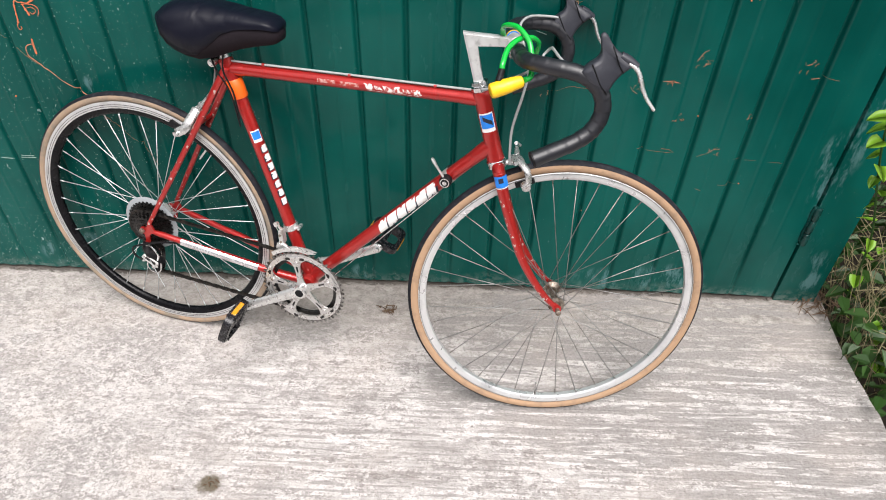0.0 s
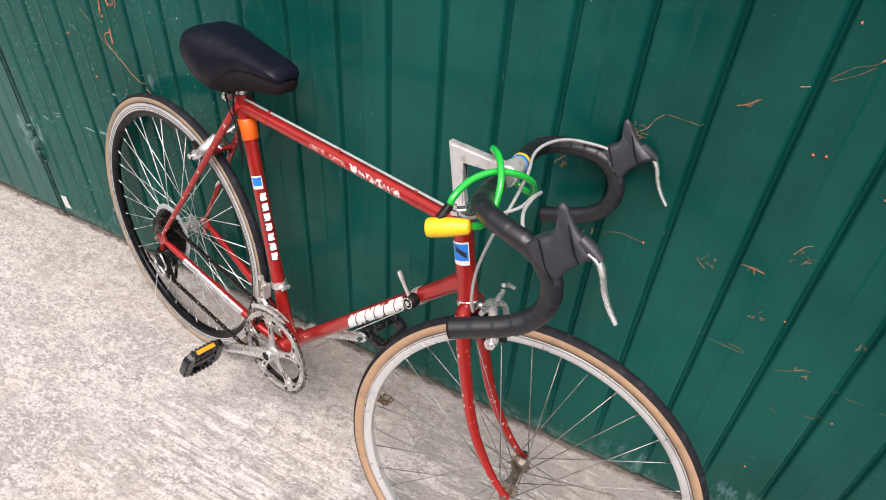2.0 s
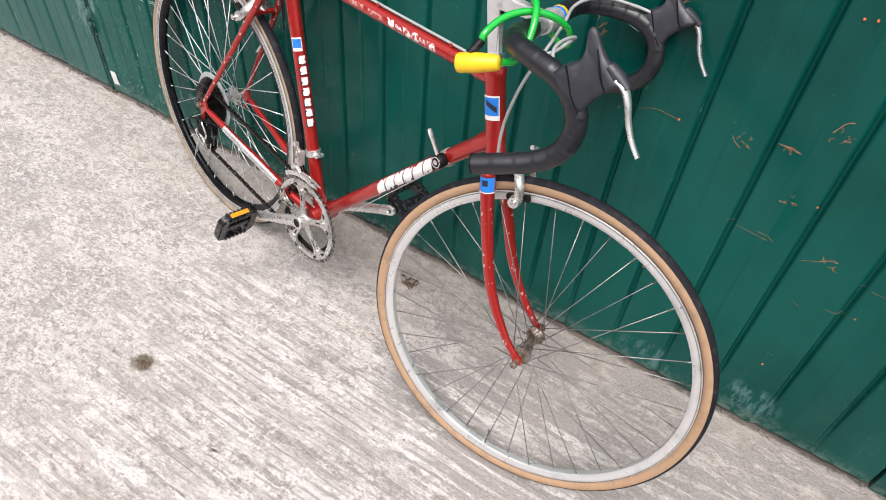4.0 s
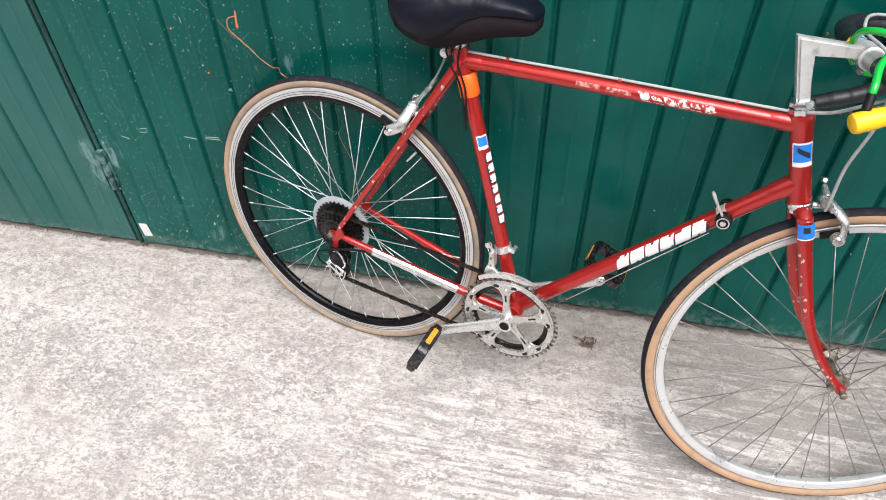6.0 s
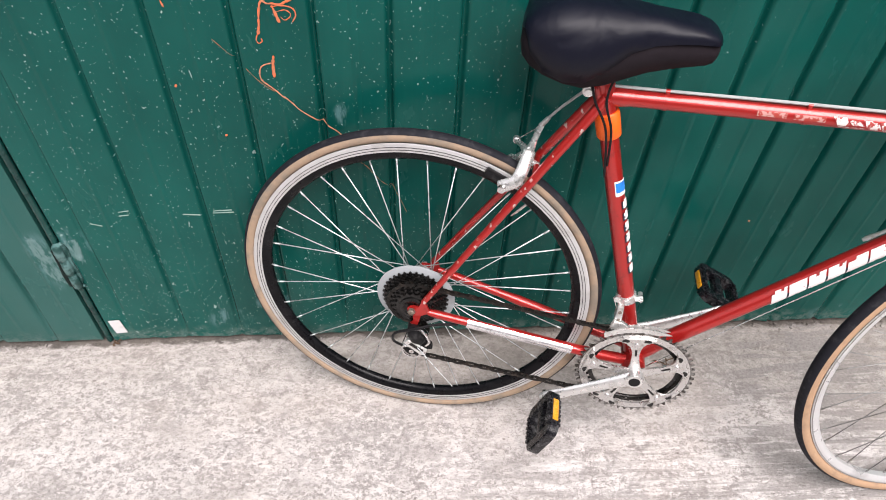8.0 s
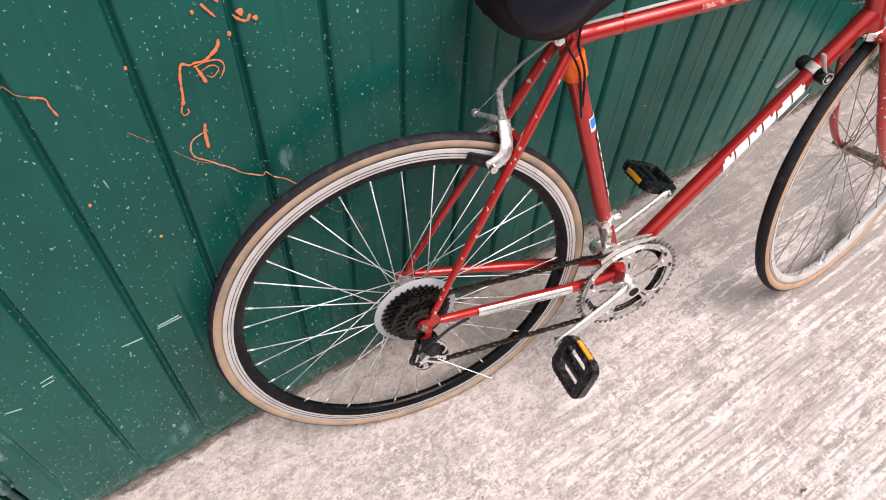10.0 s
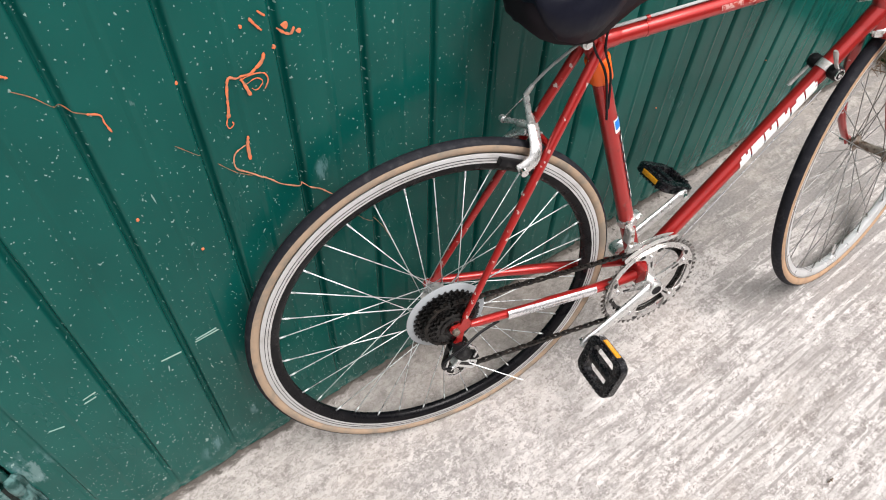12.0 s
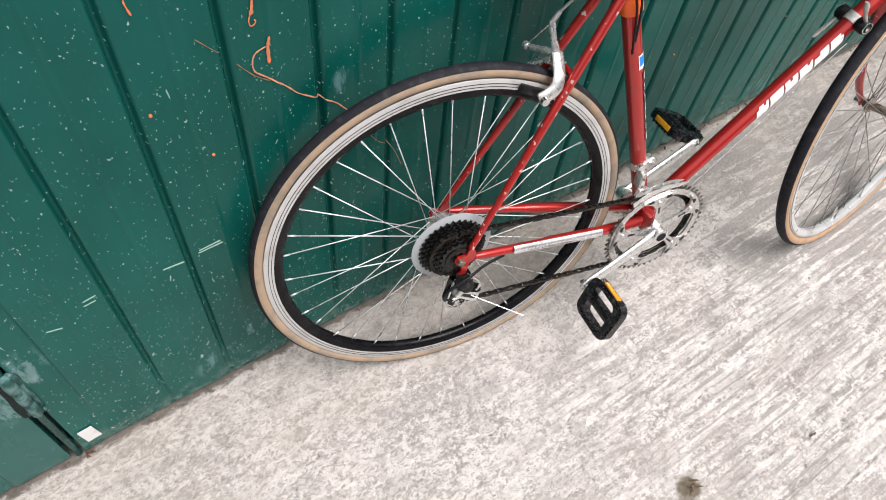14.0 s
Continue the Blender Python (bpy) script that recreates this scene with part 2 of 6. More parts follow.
def green_paint(name, specks=True):
    m = Mat(name, rough=0.22, shine=0.18)
    cloud = m.noise(2.2, 4, 0.6, (1, 1, 0.6))
    streaks = m.noise(1.0, 4, 0.6, (26, 26, 1.1), (4, 0, 2))
    col = m.mix(m.band(cloud, 0.3, 0.7), (0.0004, 0.047, 0.039), (0.0030, 0.087, 0.072))
    # paler, greyer green towards the left
    paler_left = m.math("MULTIPLY", m.band(m.math("SUBTRACT", -0.45, m.axis(0)), 0.0, 1.1), m.ramp(m.noise(5, 5, 0.6, (1, 1, 0.5), (3, 3, 3)), [(0.3, 0.45), (0.7, 0.95)]))
    col = m.mix(m.math("MULTIPLY", paler_left, 0.55), col, (0.024, 0.104, 0.094))
    col = m.mix(m.math("MULTIPLY", m.band(streaks, 0.45, 0.8), 0.22), col, (0.012, 0.095, 0.076))
    dust = m.noise(1.0, 5, 0.65, (7, 7, 2.5), (8, 3, 1))
    low = m.math("MULTIPLY", m.band(m.math("SUBTRACT", 0.34, m.axis(2)), 0.0, 0.4), m.band(dust, 0.35, 0.75))
    col = m.mix(m.math("MULTIPLY", low, 0.22), col, (0.06, 0.13, 0.12))
    splash = m.math("MULTIPLY", m.band(m.math("SUBTRACT", 0.055, m.math("ADD", m.axis(2), m.math("MULTIPLY", m.math("SUBTRACT", dust, 0.5), 0.12))), 0.0, 0.05), m.band(m.noise(45, 4, 0.7), 0.38, 0.62))
    col = m.mix(m.math("MULTIPLY", splash, 0.6), col, (0.15, 0.20, 0.18))
    if not specks:
        col = m.mix(m.ramp(m.noise(4, 5, 0.6, (1, 1, 0.5), (6, 1, 3)), [(0.3, 0.10), (0.7, 0.55)]), col, (0.046, 0.116, 0.108))
    pale = None
    for i, (x, z, rx, rz) in enumerate([(0.817, 0.057, 0.10, 0.05), (0.951, 0.068, 0.06, 0.06), (1.043, 0.078, 0.09, 0.06), (0.634, 0.036, 0.07, 0.04), (-0.776, 0.073, 0.06, 0.05),
                                        (-0.681, 0.134, 0.05, 0.03), (-0.490, 0.640, 0.025, 0.03), (1.308, 0.516, 0.03, 0.08), (1.340, 0.454, 0.05, 0.18), (1.369, 0.640, 0.04, 0.22),
                                        (-1.094, 0.285, 0.042, 0.10), (-1.030, 0.330, 0.040, 0.06), (0.130, 0.044, 0.05, 0.04), (1.416, 0.119, 0.06, 0.10)]):
        b = m.blob(x, 0, z, rx, 0.3, rz)
        pale = b if pale is None else m.math("MAXIMUM", pale, b)
    rubbed = m.math("MULTIPLY", m.band(pale, 0.02, 0.5), m.band(m.noise(20, 6, 0.7, (1.6, 1, 0.45)), 0.47, 0.60))
    col = m.mix(m.math("MULTIPLY", rubbed, 0.58), col, (0.12, 0.23, 0.24))
    scuff = None
    for x, z, rx, rz in ((-1.092, 0.262, 0.034, 0.085), (-1.100, 0.325, 0.022, 0.055), (-1.034, 0.315, 0.022, 0.060)):
        b = m.blob(x, 0, z, rx, 0.3, rz)
        scuff = b if scuff is None else m.math("MAXIMUM", scuff, b)
    scuff = m.band(m.math("ADD", scuff, m.math("MULTIPLY", m.math("SUBTRACT", m.noise(48, 6, 0.72, (1, 1, 0.4), (3, 0, 1)), 0.5), 2.2)), 0.36, 0.50)
    col = m.mix(m.math("MULTIPLY", m.math("MULTIPLY", scuff, m.band(m.noise(70, 5, 0.7, (1.4, 1, 0.35), (7, 0, 4)), 0.36, 0.56)), 0.62), col, (0.17, 0.27, 0.27))
    if specks:
        for scale, gain, cut, seed, tilt, thin in ((62, 0.38, 0.68, 1, 20, 0.55), (125, 0.46, 0.64, 6, -35, 0.8), (26, 0.32, 0.82, 3, 10, 0.6), (180, 0.52, 0.60, 8, 0, 0.75), (230, 0.60, 0.66, 15, 30, 0.6), (48, 0.42, 0.80, 5, 55, 0.30), (40, 0.38, 0.82, 9, -60, 0.28), (80, 0.40, 0.74, 12, 80, 0.5)):
            d, c = m.cells(scale, (1, 0.02, thin), (seed, 0, seed), (0, radians(tilt), 0), 0.9)
            pick = m.t.nodes.new("ShaderNodeSeparateColor")
            m.link(c, pick.inputs[0])
            size = m.math("MULTIPLY", m.math("SUBTRACT", pick.outputs[0], cut), gain)
            near = m.band(m.math("SUBTRACT", -0.05, m.axis(0)), -0.65, 0.45)
            foot = m.band(m.math("SUBTRACT", 0.5, m.axis(2)), 0.0, 0.5)
            share = m.math("ADD", m.math("MULTIPLY", near, m.math("ADD", m.math("MULTIPLY", foot, 0.22), 0.72)), 0.25)
            speck = m.math("GREATER_THAN", m.math("MULTIPLY", size, share), d)
            col = m.mix(m.math("MULTIPLY", speck, m.math("ADD", m.math("MULTIPLY", pick.outputs[1], 0.65), 0.22)), col, (0.38, 0.54, 0.50))
    m.put(col, "Base Color")
    m.put(m.ramp(dust, [(0.3, 0.12), (0.75, 0.34)]), "Roughness")
    m.bump(m.math("ADD", m.math("ADD", m.noise(9, 3), m.math("MULTIPLY", m.noise(160, 2), 0.06)), m.math("MULTIPLY", m.noise(2.6, 2), 4.0)), 0.30, 0.006)
    return m.m


def worn(name, color, other, rough=0.4, metal=0.0, scale=30, lo=0.5, hi=0.7, amount=1.0, coat=0.0, bump=0.0, shine=0.5):
    m = Mat(name, color, rough, metal, coat, shine=shine)
    n = m.noise(scale, 5, 0.6)
    f = m.math("MULTIPLY", m.band(n, lo, hi), amount)
    m.put(m.mix(f, color, other), "Base Color")
    m.put(m.ramp(m.noise(scale * 2.3, 3, loc=(3, 3, 3)), [(0.3, max(rough - 0.08, 0.05)), (0.7, min(rough + 0.15, 1.0))]), "Roughness")
    if bump:
        m.bump(m.noise(scale * 4, 3), bump, 0.001)
    return m.m


def red_enamel(name, cut, size=190):
    m = Mat(name, rough=0.32, metal=0.45, coat=0.7)
    m.b.inputs["Coat Roughness"].default_value = 0.07
    col = m.mix(m.noise(7, 4), (0.33, 0.011, 0.011), (0.44, 0.018, 0.014))
    grime_or_shade = m.band(m.noise(40, 5, 0.7), 0.56, 0.72)
    col = m.mix(m.math("MULTIPLY", grime_or_shade, 0.45), col, (0.14, 0.016, 0.012))
    d, c = m.cells(size, (1, 1, 0.7), (2, 1, 5), warp=1.3)
    pick = m.t.nodes.new("ShaderNodeSeparateColor")
    m.link(c, pick.inputs[0])
    chips = m.math("GREATER_THAN", m.math("MULTIPLY", m.math("SUBTRACT", pick.outputs[0], cut), 2.2), d)
    col = m.mix(m.math("MULTIPLY", chips, 0.9), col, (0.62, 0.52, 0.49))
    m.put(col, "Base Color")
    m.put(m.ramp(grime_or_shade, [(0.0, 0.30), (1.0, 0.5)]), "Roughness")
    return m.m


CONCRETE = concrete()
SHEET = green_paint("green_sheet_paint")
CLEAN_SHEET = green_paint("plain_green_sheet_paint", False)
RED = red_enamel("red_enamel", 0.955)
CHIPPED_RED = red_enamel("chipped_red_enamel", 0.76, 150)
RUBBER = worn("black_tyre_rubber", (0.013, 0.0135, 0.0175), (0.034, 0.034, 0.038), 0.62, scale=60, amount=0.8, shine=0.12)
OLD_TANWALL = worn("dusty_tan_sidewall", (0.31, 0.222, 0.152), (0.20, 0.165, 0.128), 0.85, scale=26, lo=0.4, hi=0.68)
TANWALL = worn("tan_sidewall", (0.36, 0.230, 0.140), (0.27, 0.178, 0.115), 0.8, scale=50, lo=0.45, hi=0.75)
SATIN_ALLOY = worn("satin_brake_alloy", (0.62, 0.62, 0.61), (0.40, 0.40, 0.39), 0.25, 0.75, scale=45)
LINED_ALLOY = worn("worn_rim_alloy", (0.56, 0.56, 0.56), (0.46, 0.45, 0.44), 0.36, 0.5, scale=20)
RIM_ALLOY = worn("polished_rim_alloy", (0.66, 0.665, 0.67), (0.50, 0.505, 0.51), 0.30, 0.60, scale=12)
ALLOY = worn("brushed_alloy", (0.74, 0.74, 0.73), (0.64, 0.64, 0.63), 0.28, 0.85, scale=45)
DULL_ALLOY = worn("dull_alloy", (0.56, 0.56, 0.55), (0.36, 0.34, 0.31), 0.45, 0.6, scale=70, lo=0.45)
RING_ALLOY = worn("oily_ring_alloy", (0.62, 0.61, 0.60), (0.34, 0.31, 0.28), 0.28, 0.85, scale=60, lo=0.52, hi=0.72)
STEM_ALLOY = worn("oxidised_stem_alloy", (0.60, 0.60, 0.60), (0.40, 0.40, 0.40), 0.38, 0.55, scale=60, lo=0.5)
CHROME = worn("chrome", (0.72, 0.72, 0.72), (0.4, 0.38, 0.35), 0.16, 1.0, scale=60, lo=0.6)
SPOKE = worn("spoke_steel", (0.70, 0.74, 0.75), (0.58, 0.61, 0.61), 0.30, 0.6, scale=30)
RUSTY = worn("grimy_steel", (0.30, 0.26, 0.22), (0.09, 0.055, 0.035), 0.4, 0.75, scale=90, lo=0.4)
DARK_SPOKE = worn("dull_spoke_steel", (0.30, 0.30, 0.295), (0.15, 0.13, 0.11), 0.36, 0.75, scale=30, lo=0.45)
BLACK_RIM = worn("black_rim_enamel", (0.003, 0.003, 0.004), (0.008, 0.008, 0.009), 0.25, scale=20, shine=0.15)
BLACK = worn("black_plastic", (0.008, 0.008, 0.009), (0.028, 0.028, 0.028), 0.38, scale=60, lo=0.55, shine=0.15)
PEDAL_BLACK = worn("scuffed_glossy_plastic", (0.006, 0.006, 0.008), (0.045, 0.044, 0.046), 0.20, scale=110, lo=0.52, hi=0.64, bump=0.5, shine=0.45)
# the shade between the chainring teeth is put into this dark alloy
SHADED_TEETH = worn("shaded_tooth_alloy", (0.26, 0.25, 0.24), (0.05, 0.042, 0.036), 0.35, 0.8, scale=140, lo=0.42, hi=0.6)
COG = worn("oily_black_steel", (0.003, 0.0028, 0.0028), (0.012, 0.010, 0.009), 0.28, 0.1, scale=90, lo=0.5)
CHAINM = worn("oily_chain_steel", (0.010, 0.009, 0.008), (0.045, 0.034, 0.027), 0.38, 0.5, scale=120, lo=0.5)
GREY_CABLE = worn("grey_cable_housing", (0.34, 0.35, 0.35), (0.24, 0.24, 0.24), 0.5, scale=50)
ORANGE = Mat("orange_plastic", (0.86, 0.125, 0.008), 0.4).m
YELLOW = worn("yellow_plastic", (0.82, 0.50, 0.012), (0.70, 0.40, 0.01), 0.4, scale=50)
AMBER = worn("amber_reflector", (0.62, 0.28, 0.012), (0.35, 0.13, 0.01), 0.2, scale=150, coat=0.6)
WHITE = worn("white_decal", (0.74, 0.73, 0.72), (0.34, 0.08, 0.06), 0.5, scale=140, lo=0.65, hi=0.68)
SCRIPT = worn("worn_script_decal", (0.68, 0.62, 0.60), (0.34, 0.035, 0.028), 0.5, scale=170, lo=0.50, hi=0.54)
FADED = worn("faded_decal", (0.46, 0.25, 0.23), (0.32, 0.03, 0.02), 0.5, scale=160, lo=0.47, hi=0.55)
BLUE = worn("blue_sticker", (0.012, 0.19, 0.66), (0.02, 0.12, 0.42), 0.4, scale=60)
INK = Mat("dark_decal", (0.012, 0.014, 0.03), 0.5).m
POST_GREEN = worn("glossy_dark_green_steel", (0.0020, 0.028, 0.025), (0.008, 0.060, 0.052), 0.22, scale=14, lo=0.4, hi=0.65, shine=0.4)
PAPER = worn("white_paper_tag", (0.62, 0.62, 0.62), (0.48, 0.47, 0.46), 0.8, scale=60)
# near-black that stands for shade in the door gap and hinge cut-out
GAP_SHADE = worn("gap_shade_black", (0.002, 0.010, 0.009), (0.006, 0.028, 0.023), 0.3, scale=30, shine=0.15)
HINGE_PAINT = worn("rubbed_hinge_paint", (0.085, 0.175, 0.170), (0.006, 0.045, 0.040), 0.5, scale=55, lo=0.42, hi=0.6, bump=0.4)
STREAK = worn("orange_wall_paint", (0.66, 0.165, 0.060), (0.42, 0.17, 0.09), 0.7, scale=140, lo=0.42, hi=0.62)
THIN_STREAK = worn("dried_orange_thread", (0.30, 0.13, 0.06), (0.12, 0.12, 0.07), 0.7, scale=60, lo=0.4, hi=0.65)
PALE_STREAK = worn("dried_pale_orange_run", (0.52, 0.24, 0.14), (0.36, 0.18, 0.10), 0.7, scale=90, lo=0.4, hi=0.65)
SCRATCH = Mat("bare_scratch", (0.20, 0.33, 0.29), 0.6).m
PLASTER = worn("grey_render", (0.22, 0.215, 0.205), (0.16, 0.155, 0.15), 0.9, scale=3, bump=0.3)
SOIL = worn("dark_soil", (0.035, 0.026, 0.018), (0.075, 0.058, 0.04), 0.95, scale=12, bump=0.6)
DRY = worn("dry_grass", (0.20, 0.17, 0.09), (0.10, 0.11, 0.05), 0.8, scale=20)
DEBRIS = worn("dark_leaf_litter", (0.10, 0.06, 0.035), (0.18, 0.13, 0.08), 0.9, scale=40)


def leaf_mat(name, a, b):
    m = Mat(name, a, 0.45)
    info = m.t.nodes.new("ShaderNodeObjectInfo").outputs["Random"]
    isl = m.t.nodes.new("ShaderNodeNewGeometry").outputs["Random Per Island"]
    f = m.math("MULTIPLY", m.math("ADD", info, isl), 0.5)
    m.put(m.mix(f, a, b), "Base Color")
    m.b.inputs["Subsurface Weight"].default_value = 0.0
    tr = m.t.nodes.new("ShaderNodeBsdfTranslucent")
    m.link(m.mix(f, a, b), tr.inputs[0])
    mx = m.t.nodes.new("ShaderNodeMixShader")
    mx.inputs[0].default_value = 0.3
    m.link(m.b.outputs[0], mx.inputs[1])
    m.link(tr.outputs[0], mx.inputs[2])
    m.link(mx.outputs[0], m.t.nodes["Material Output"].inputs[0])
    return m.m


LEAF = leaf_mat("vine_leaf", (0.10, 0.26, 0.015), (0.20, 0.38, 0.025))
WEED = leaf_mat("weed_leaf", (0.013, 0.046, 0.007), (0.046, 0.112, 0.018))


def fabric(name, a, b, rough, shine):
    m = Mat(name, a, rough, shine=shine)
    m.put(m.mix(m.noise(18, 5, 0.6), a, b), "Base Color")
    fold = m.noise(1.0, 2, 0.40, (16, 6, 12), distort=0.7)
    weave = m.noise(420, 2)
    m.bump(m.math("ADD", fold, m.math("ADD", m.math("MULTIPLY", m.noise(1.0, 2, 0.5, (34, 10, 26), (3, 1, 2), distort=0.8), 0.22), m.math("MULTIPLY", weave, 0.012))), 0.50, 0.012)
    return m.m


COVER = fabric("black_nylon_cover", (0.0028, 0.0034, 0.0085), (0.0050, 0.0058, 0.0130), 0.42, 0.20)
SKIRT = fabric("dark_grey_cover_skirt", (0.0100, 0.0075, 0.0100), (0.0150, 0.0112, 0.0145), 0.75, 0.14)


def bar_tape():
    m = Mat("black_bar_tape", (0.008, 0.0085, 0.011), 0.40, shine=0.62)
    m.put(m.mix(m.noise(30, 4), (0.0065, 0.0071, 0.0102), (0.0118, 0.0126, 0.0172)), "Base Color")
    crease = m.noise(1.0, 3, 0.5, (55, 40, 55), (1, 2, 3), distort=1.0)
    m.bump(m.math("ADD", m.math("MULTIPLY", m.noise(500, 2), 0.15), crease), 0.18, 0.0016)
    return m.m


TAPE = bar_tape()
HOOD = worn("grey_black_hood_rubber", (0.021, 0.0225, 0.031), (0.031, 0.033, 0.043), 0.45, scale=50, bump=0.1, shine=0.55)

# ---- mesh helpers ----


def part(name, bm, material, parent=None, label="", at=None, smooth=True, flat_angle=40):
    """Links a bmesh as one mesh object, under a thing or a part."""
    bmesh.ops.recalc_face_normals(bm, faces=bm.faces[:])
    me = bpy.data.meshes.new(name)
    bm.to_mesh(me)
    bm.free()
    me.materials.append(material)
    if smooth:
        me.shade_smooth()
        me.set_sharp_from_angle(angle=radians(flat_angle))
    return shared(name, me, parent, label, at)


def shared(name, me, parent=None, label="", at=None):
    ob = new(name, me)
    if parent is not None:
        ob.parent = parent
    if at is not None:
        ob.matrix_basis = at
    return tagged(ob, label)


def spline(pts, n=8):
    """A smooth run of points through pts."""
    pts = [Vector(p) for p in pts]
    out = []
    for i in range(len(pts) - 1):
        p0, p1, p2, p3 = pts[max(i - 1, 0)], pts[i], pts[i + 1], pts[min(i + 2, len(pts) - 1)]
        for k in range(n):
            t = k / n
            out.append(0.5 * (2 * p1 + (p2 - p0) * t + (2 * p0 - 5 * p1 + 4 * p2 - p3) * t * t + (3 * p1 - p0 - 3 * p2 + p3) * t ** 3))
    return out + [pts[-1]]


def tube(pts, r, segs=12, bm=None, squash=1.0, closed=False, ref=None):
    """A round bar along pts; r is one radius or a list of them."""
    bm = bm or bmesh.new()
    pts = [Vector(p) for p in pts]
    n = len(pts)
    rs = r if isinstance(r, (list, tuple)) else [r] * n
    rings, side = [], None
    for i, p in enumerate(pts):
        a, b = (pts[i - 1], pts[(i + 1) % n]) if closed else (pts[max(i - 1, 0)], pts[min(i + 1, n - 1)])
        d = (b - a).normalized()
        if side is None:
            side = Vector(ref) if ref else (Vector((0, 0, 1)) if abs(d.z) < 0.9 else Vector((1, 0, 0)))
        side = (side - d * side.dot(d)).normalized()
        up = d.cross(side)
        rings.append([bm.verts.new(p + rs[i] * (side * math.cos(2 * math.pi * k / segs) * squash + up * math.sin(2 * math.pi * k / segs))) for k in range(segs)])
    for i in range(n if closed else n - 1):
        a, b = rings[i], rings[(i + 1) % n]
        for k in range(segs):
            bm.faces.new((a[k], a[(k + 1) % segs], b[(k + 1) % segs], b[k]))
    if not closed:
        bm.faces.new(rings[0][::-1]), bm.faces.new(rings[-1])
    return bm


def lathe(profile, segs=48, bm=None, closed=True, turn=None):
    """Turns (radius, y) points about the y axis; closed: the profile is a loop, and else its ends are capped."""
    bm = bm or bmesh.new()
    turn = turn or Matrix()
    rings = []
    for k in range(segs):
        a = 2 * math.pi * k / segs
        rings.append([bm.verts.new(turn @ Vector((r * math.cos(a), y, r * math.sin(a)))) for r, y in profile])
    n = len(profile)
    for k in range(segs):
        a, b = rings[k], rings[(k + 1) % segs]
        for i in range(n if closed else n - 1):
            j = (i + 1) % n
            bm.faces.new((a[i], a[j], b[j], b[i]))
    if not closed:
        bm.faces.new([g[0] for g in rings]), bm.faces.new([g[-1] for g in rings])
    return bm


def box(bm, size, m=None, bevel=0.0):
    made = bmesh.ops.create_cube(bm, size=1.0, matrix=(m or Matrix()) @ Matrix.Diagonal((*size, 1)))
    if bevel:
        edges = {e for v in made["verts"] for e in v.link_edges}
        bmesh.ops.bevel(bm, geom=list(edges), offset=bevel, segments=2, affect="EDGES", profile=0.6)
    return bm


def slab_of(outline, lo, hi, bm=None, m=None, bevel=0.0):
    """A plate: a flat outline in x and z, from y = lo to y = hi."""
    bm = bm or bmesh.new()
    m = m or Matrix()
    front = [bm.verts.new(m @ Vector((x, lo, z))) for x, z in outline]
    back = [bm.verts.new(m @ Vector((x, hi, z))) for x, z in outline]
    n = len(outline)
    faces = [bm.faces.new(front), bm.faces.new(back[::-1])]
    for i in range(n):
        faces.append(bm.faces.new((front[i], back[i], back[(i + 1) % n], front[(i + 1) % n])))
    if bevel:
        bmesh.ops.bevel(bm, geom=[e for f in faces[:2] for e in f.edges], offset=bevel, segments=2, affect="EDGES")
    return bm


def ring_plate(inner, outer, lo, hi, bm=None, m=None):
    """A plate with a hole: inner and outer outlines of equal count, in x and z."""
    bm = bm or bmesh.new()
    m = m or Matrix()
    n = len(inner)
    v = [[bm.verts.new(m @ Vector((x, y, z))) for x, z in line] for line in (inner, outer) for y in (lo, hi)]
    for i in range(n):
        j = (i + 1) % n
        for a, b in ((0, 2), (2, 3), (3, 1), (1, 0)):
            bm.faces.new((v[a][i], v[a][j], v[b][j], v[b][i]))
    return bm


def circle(r, n, x=0, z=0, phase=0.0):
    return [(x + r * math.cos(2 * math.pi * k / n + phase), z + r * math.sin(2 * math.pi * k / n + phase)) for k in range(n)]


# ---- the slab and the ground ----
rnd = random.Random(7)

SLAB_X = (-7.0, 1.488)
bm = bmesh.new()
ys = [-6.0, -4.0, -2.5] + [-1.6 + 0.04 * i for i in range(40)] + [0.06]
edge_x = [SLAB_X[1] + 0.008 * math.sin(y * 9) + 0.012 * noise.noise(Vector((y * 14, 0, 3))) for y in ys]
rows_ = []
for x0 in (-7.0, -3.5, -1.0, 1.0):
    rows_.append([bm.verts.new((x0, y, 0)) for y in ys])
rows_.append([bm.verts.new((x, y, 0)) for x, y in zip(edge_x, ys)])
rows_.append([bm.verts.new((x + 0.006 + 0.006 * rnd.random(), y, -0.012 - 0.01 * rnd.random())) for x, y in zip(edge_x, ys)])
rows_.append([bm.verts.new((x + 0.012, y, -0.24)) for x, y in zip(edge_x, ys)])
for a, b in zip(rows_[:-1], rows_[1:]):
    for i in range(len(ys) - 1):
        bm.faces.new((a[i], b[i], b[i + 1], a[i + 1]))
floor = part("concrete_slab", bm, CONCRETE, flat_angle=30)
tagged(floor, "pale grey raked concrete slab with worn streaks", "concrete slab", kind="structure")

bm = bmesh.new()


def ground_z(x, y):
    return -0.16 + (0.03 * noise.noise(Vector((x * 2, y * 2, 0))) if abs(x) < 12 and abs(y) < 12 else 0.0)


gx = [-900, -200, -40, -12] + [1.2 + 0.2 * i for i in range(20)] + [12, 40, 200, 900]
gy = [-900, -200, -40, -12] + [-3 + 0.25 * i for i in range(20)] + [12, 40, 200, 900]
grid = [[bm.verts.new((x, y, ground_z(x, y))) for y in gy] for x in gx]
for i in range(len(gx) - 1):
    for j in range(len(gy) - 1):
        bm.faces.new((grid[i][j], grid[i + 1][j], grid[i + 1][j + 1], grid[i][j + 1]))
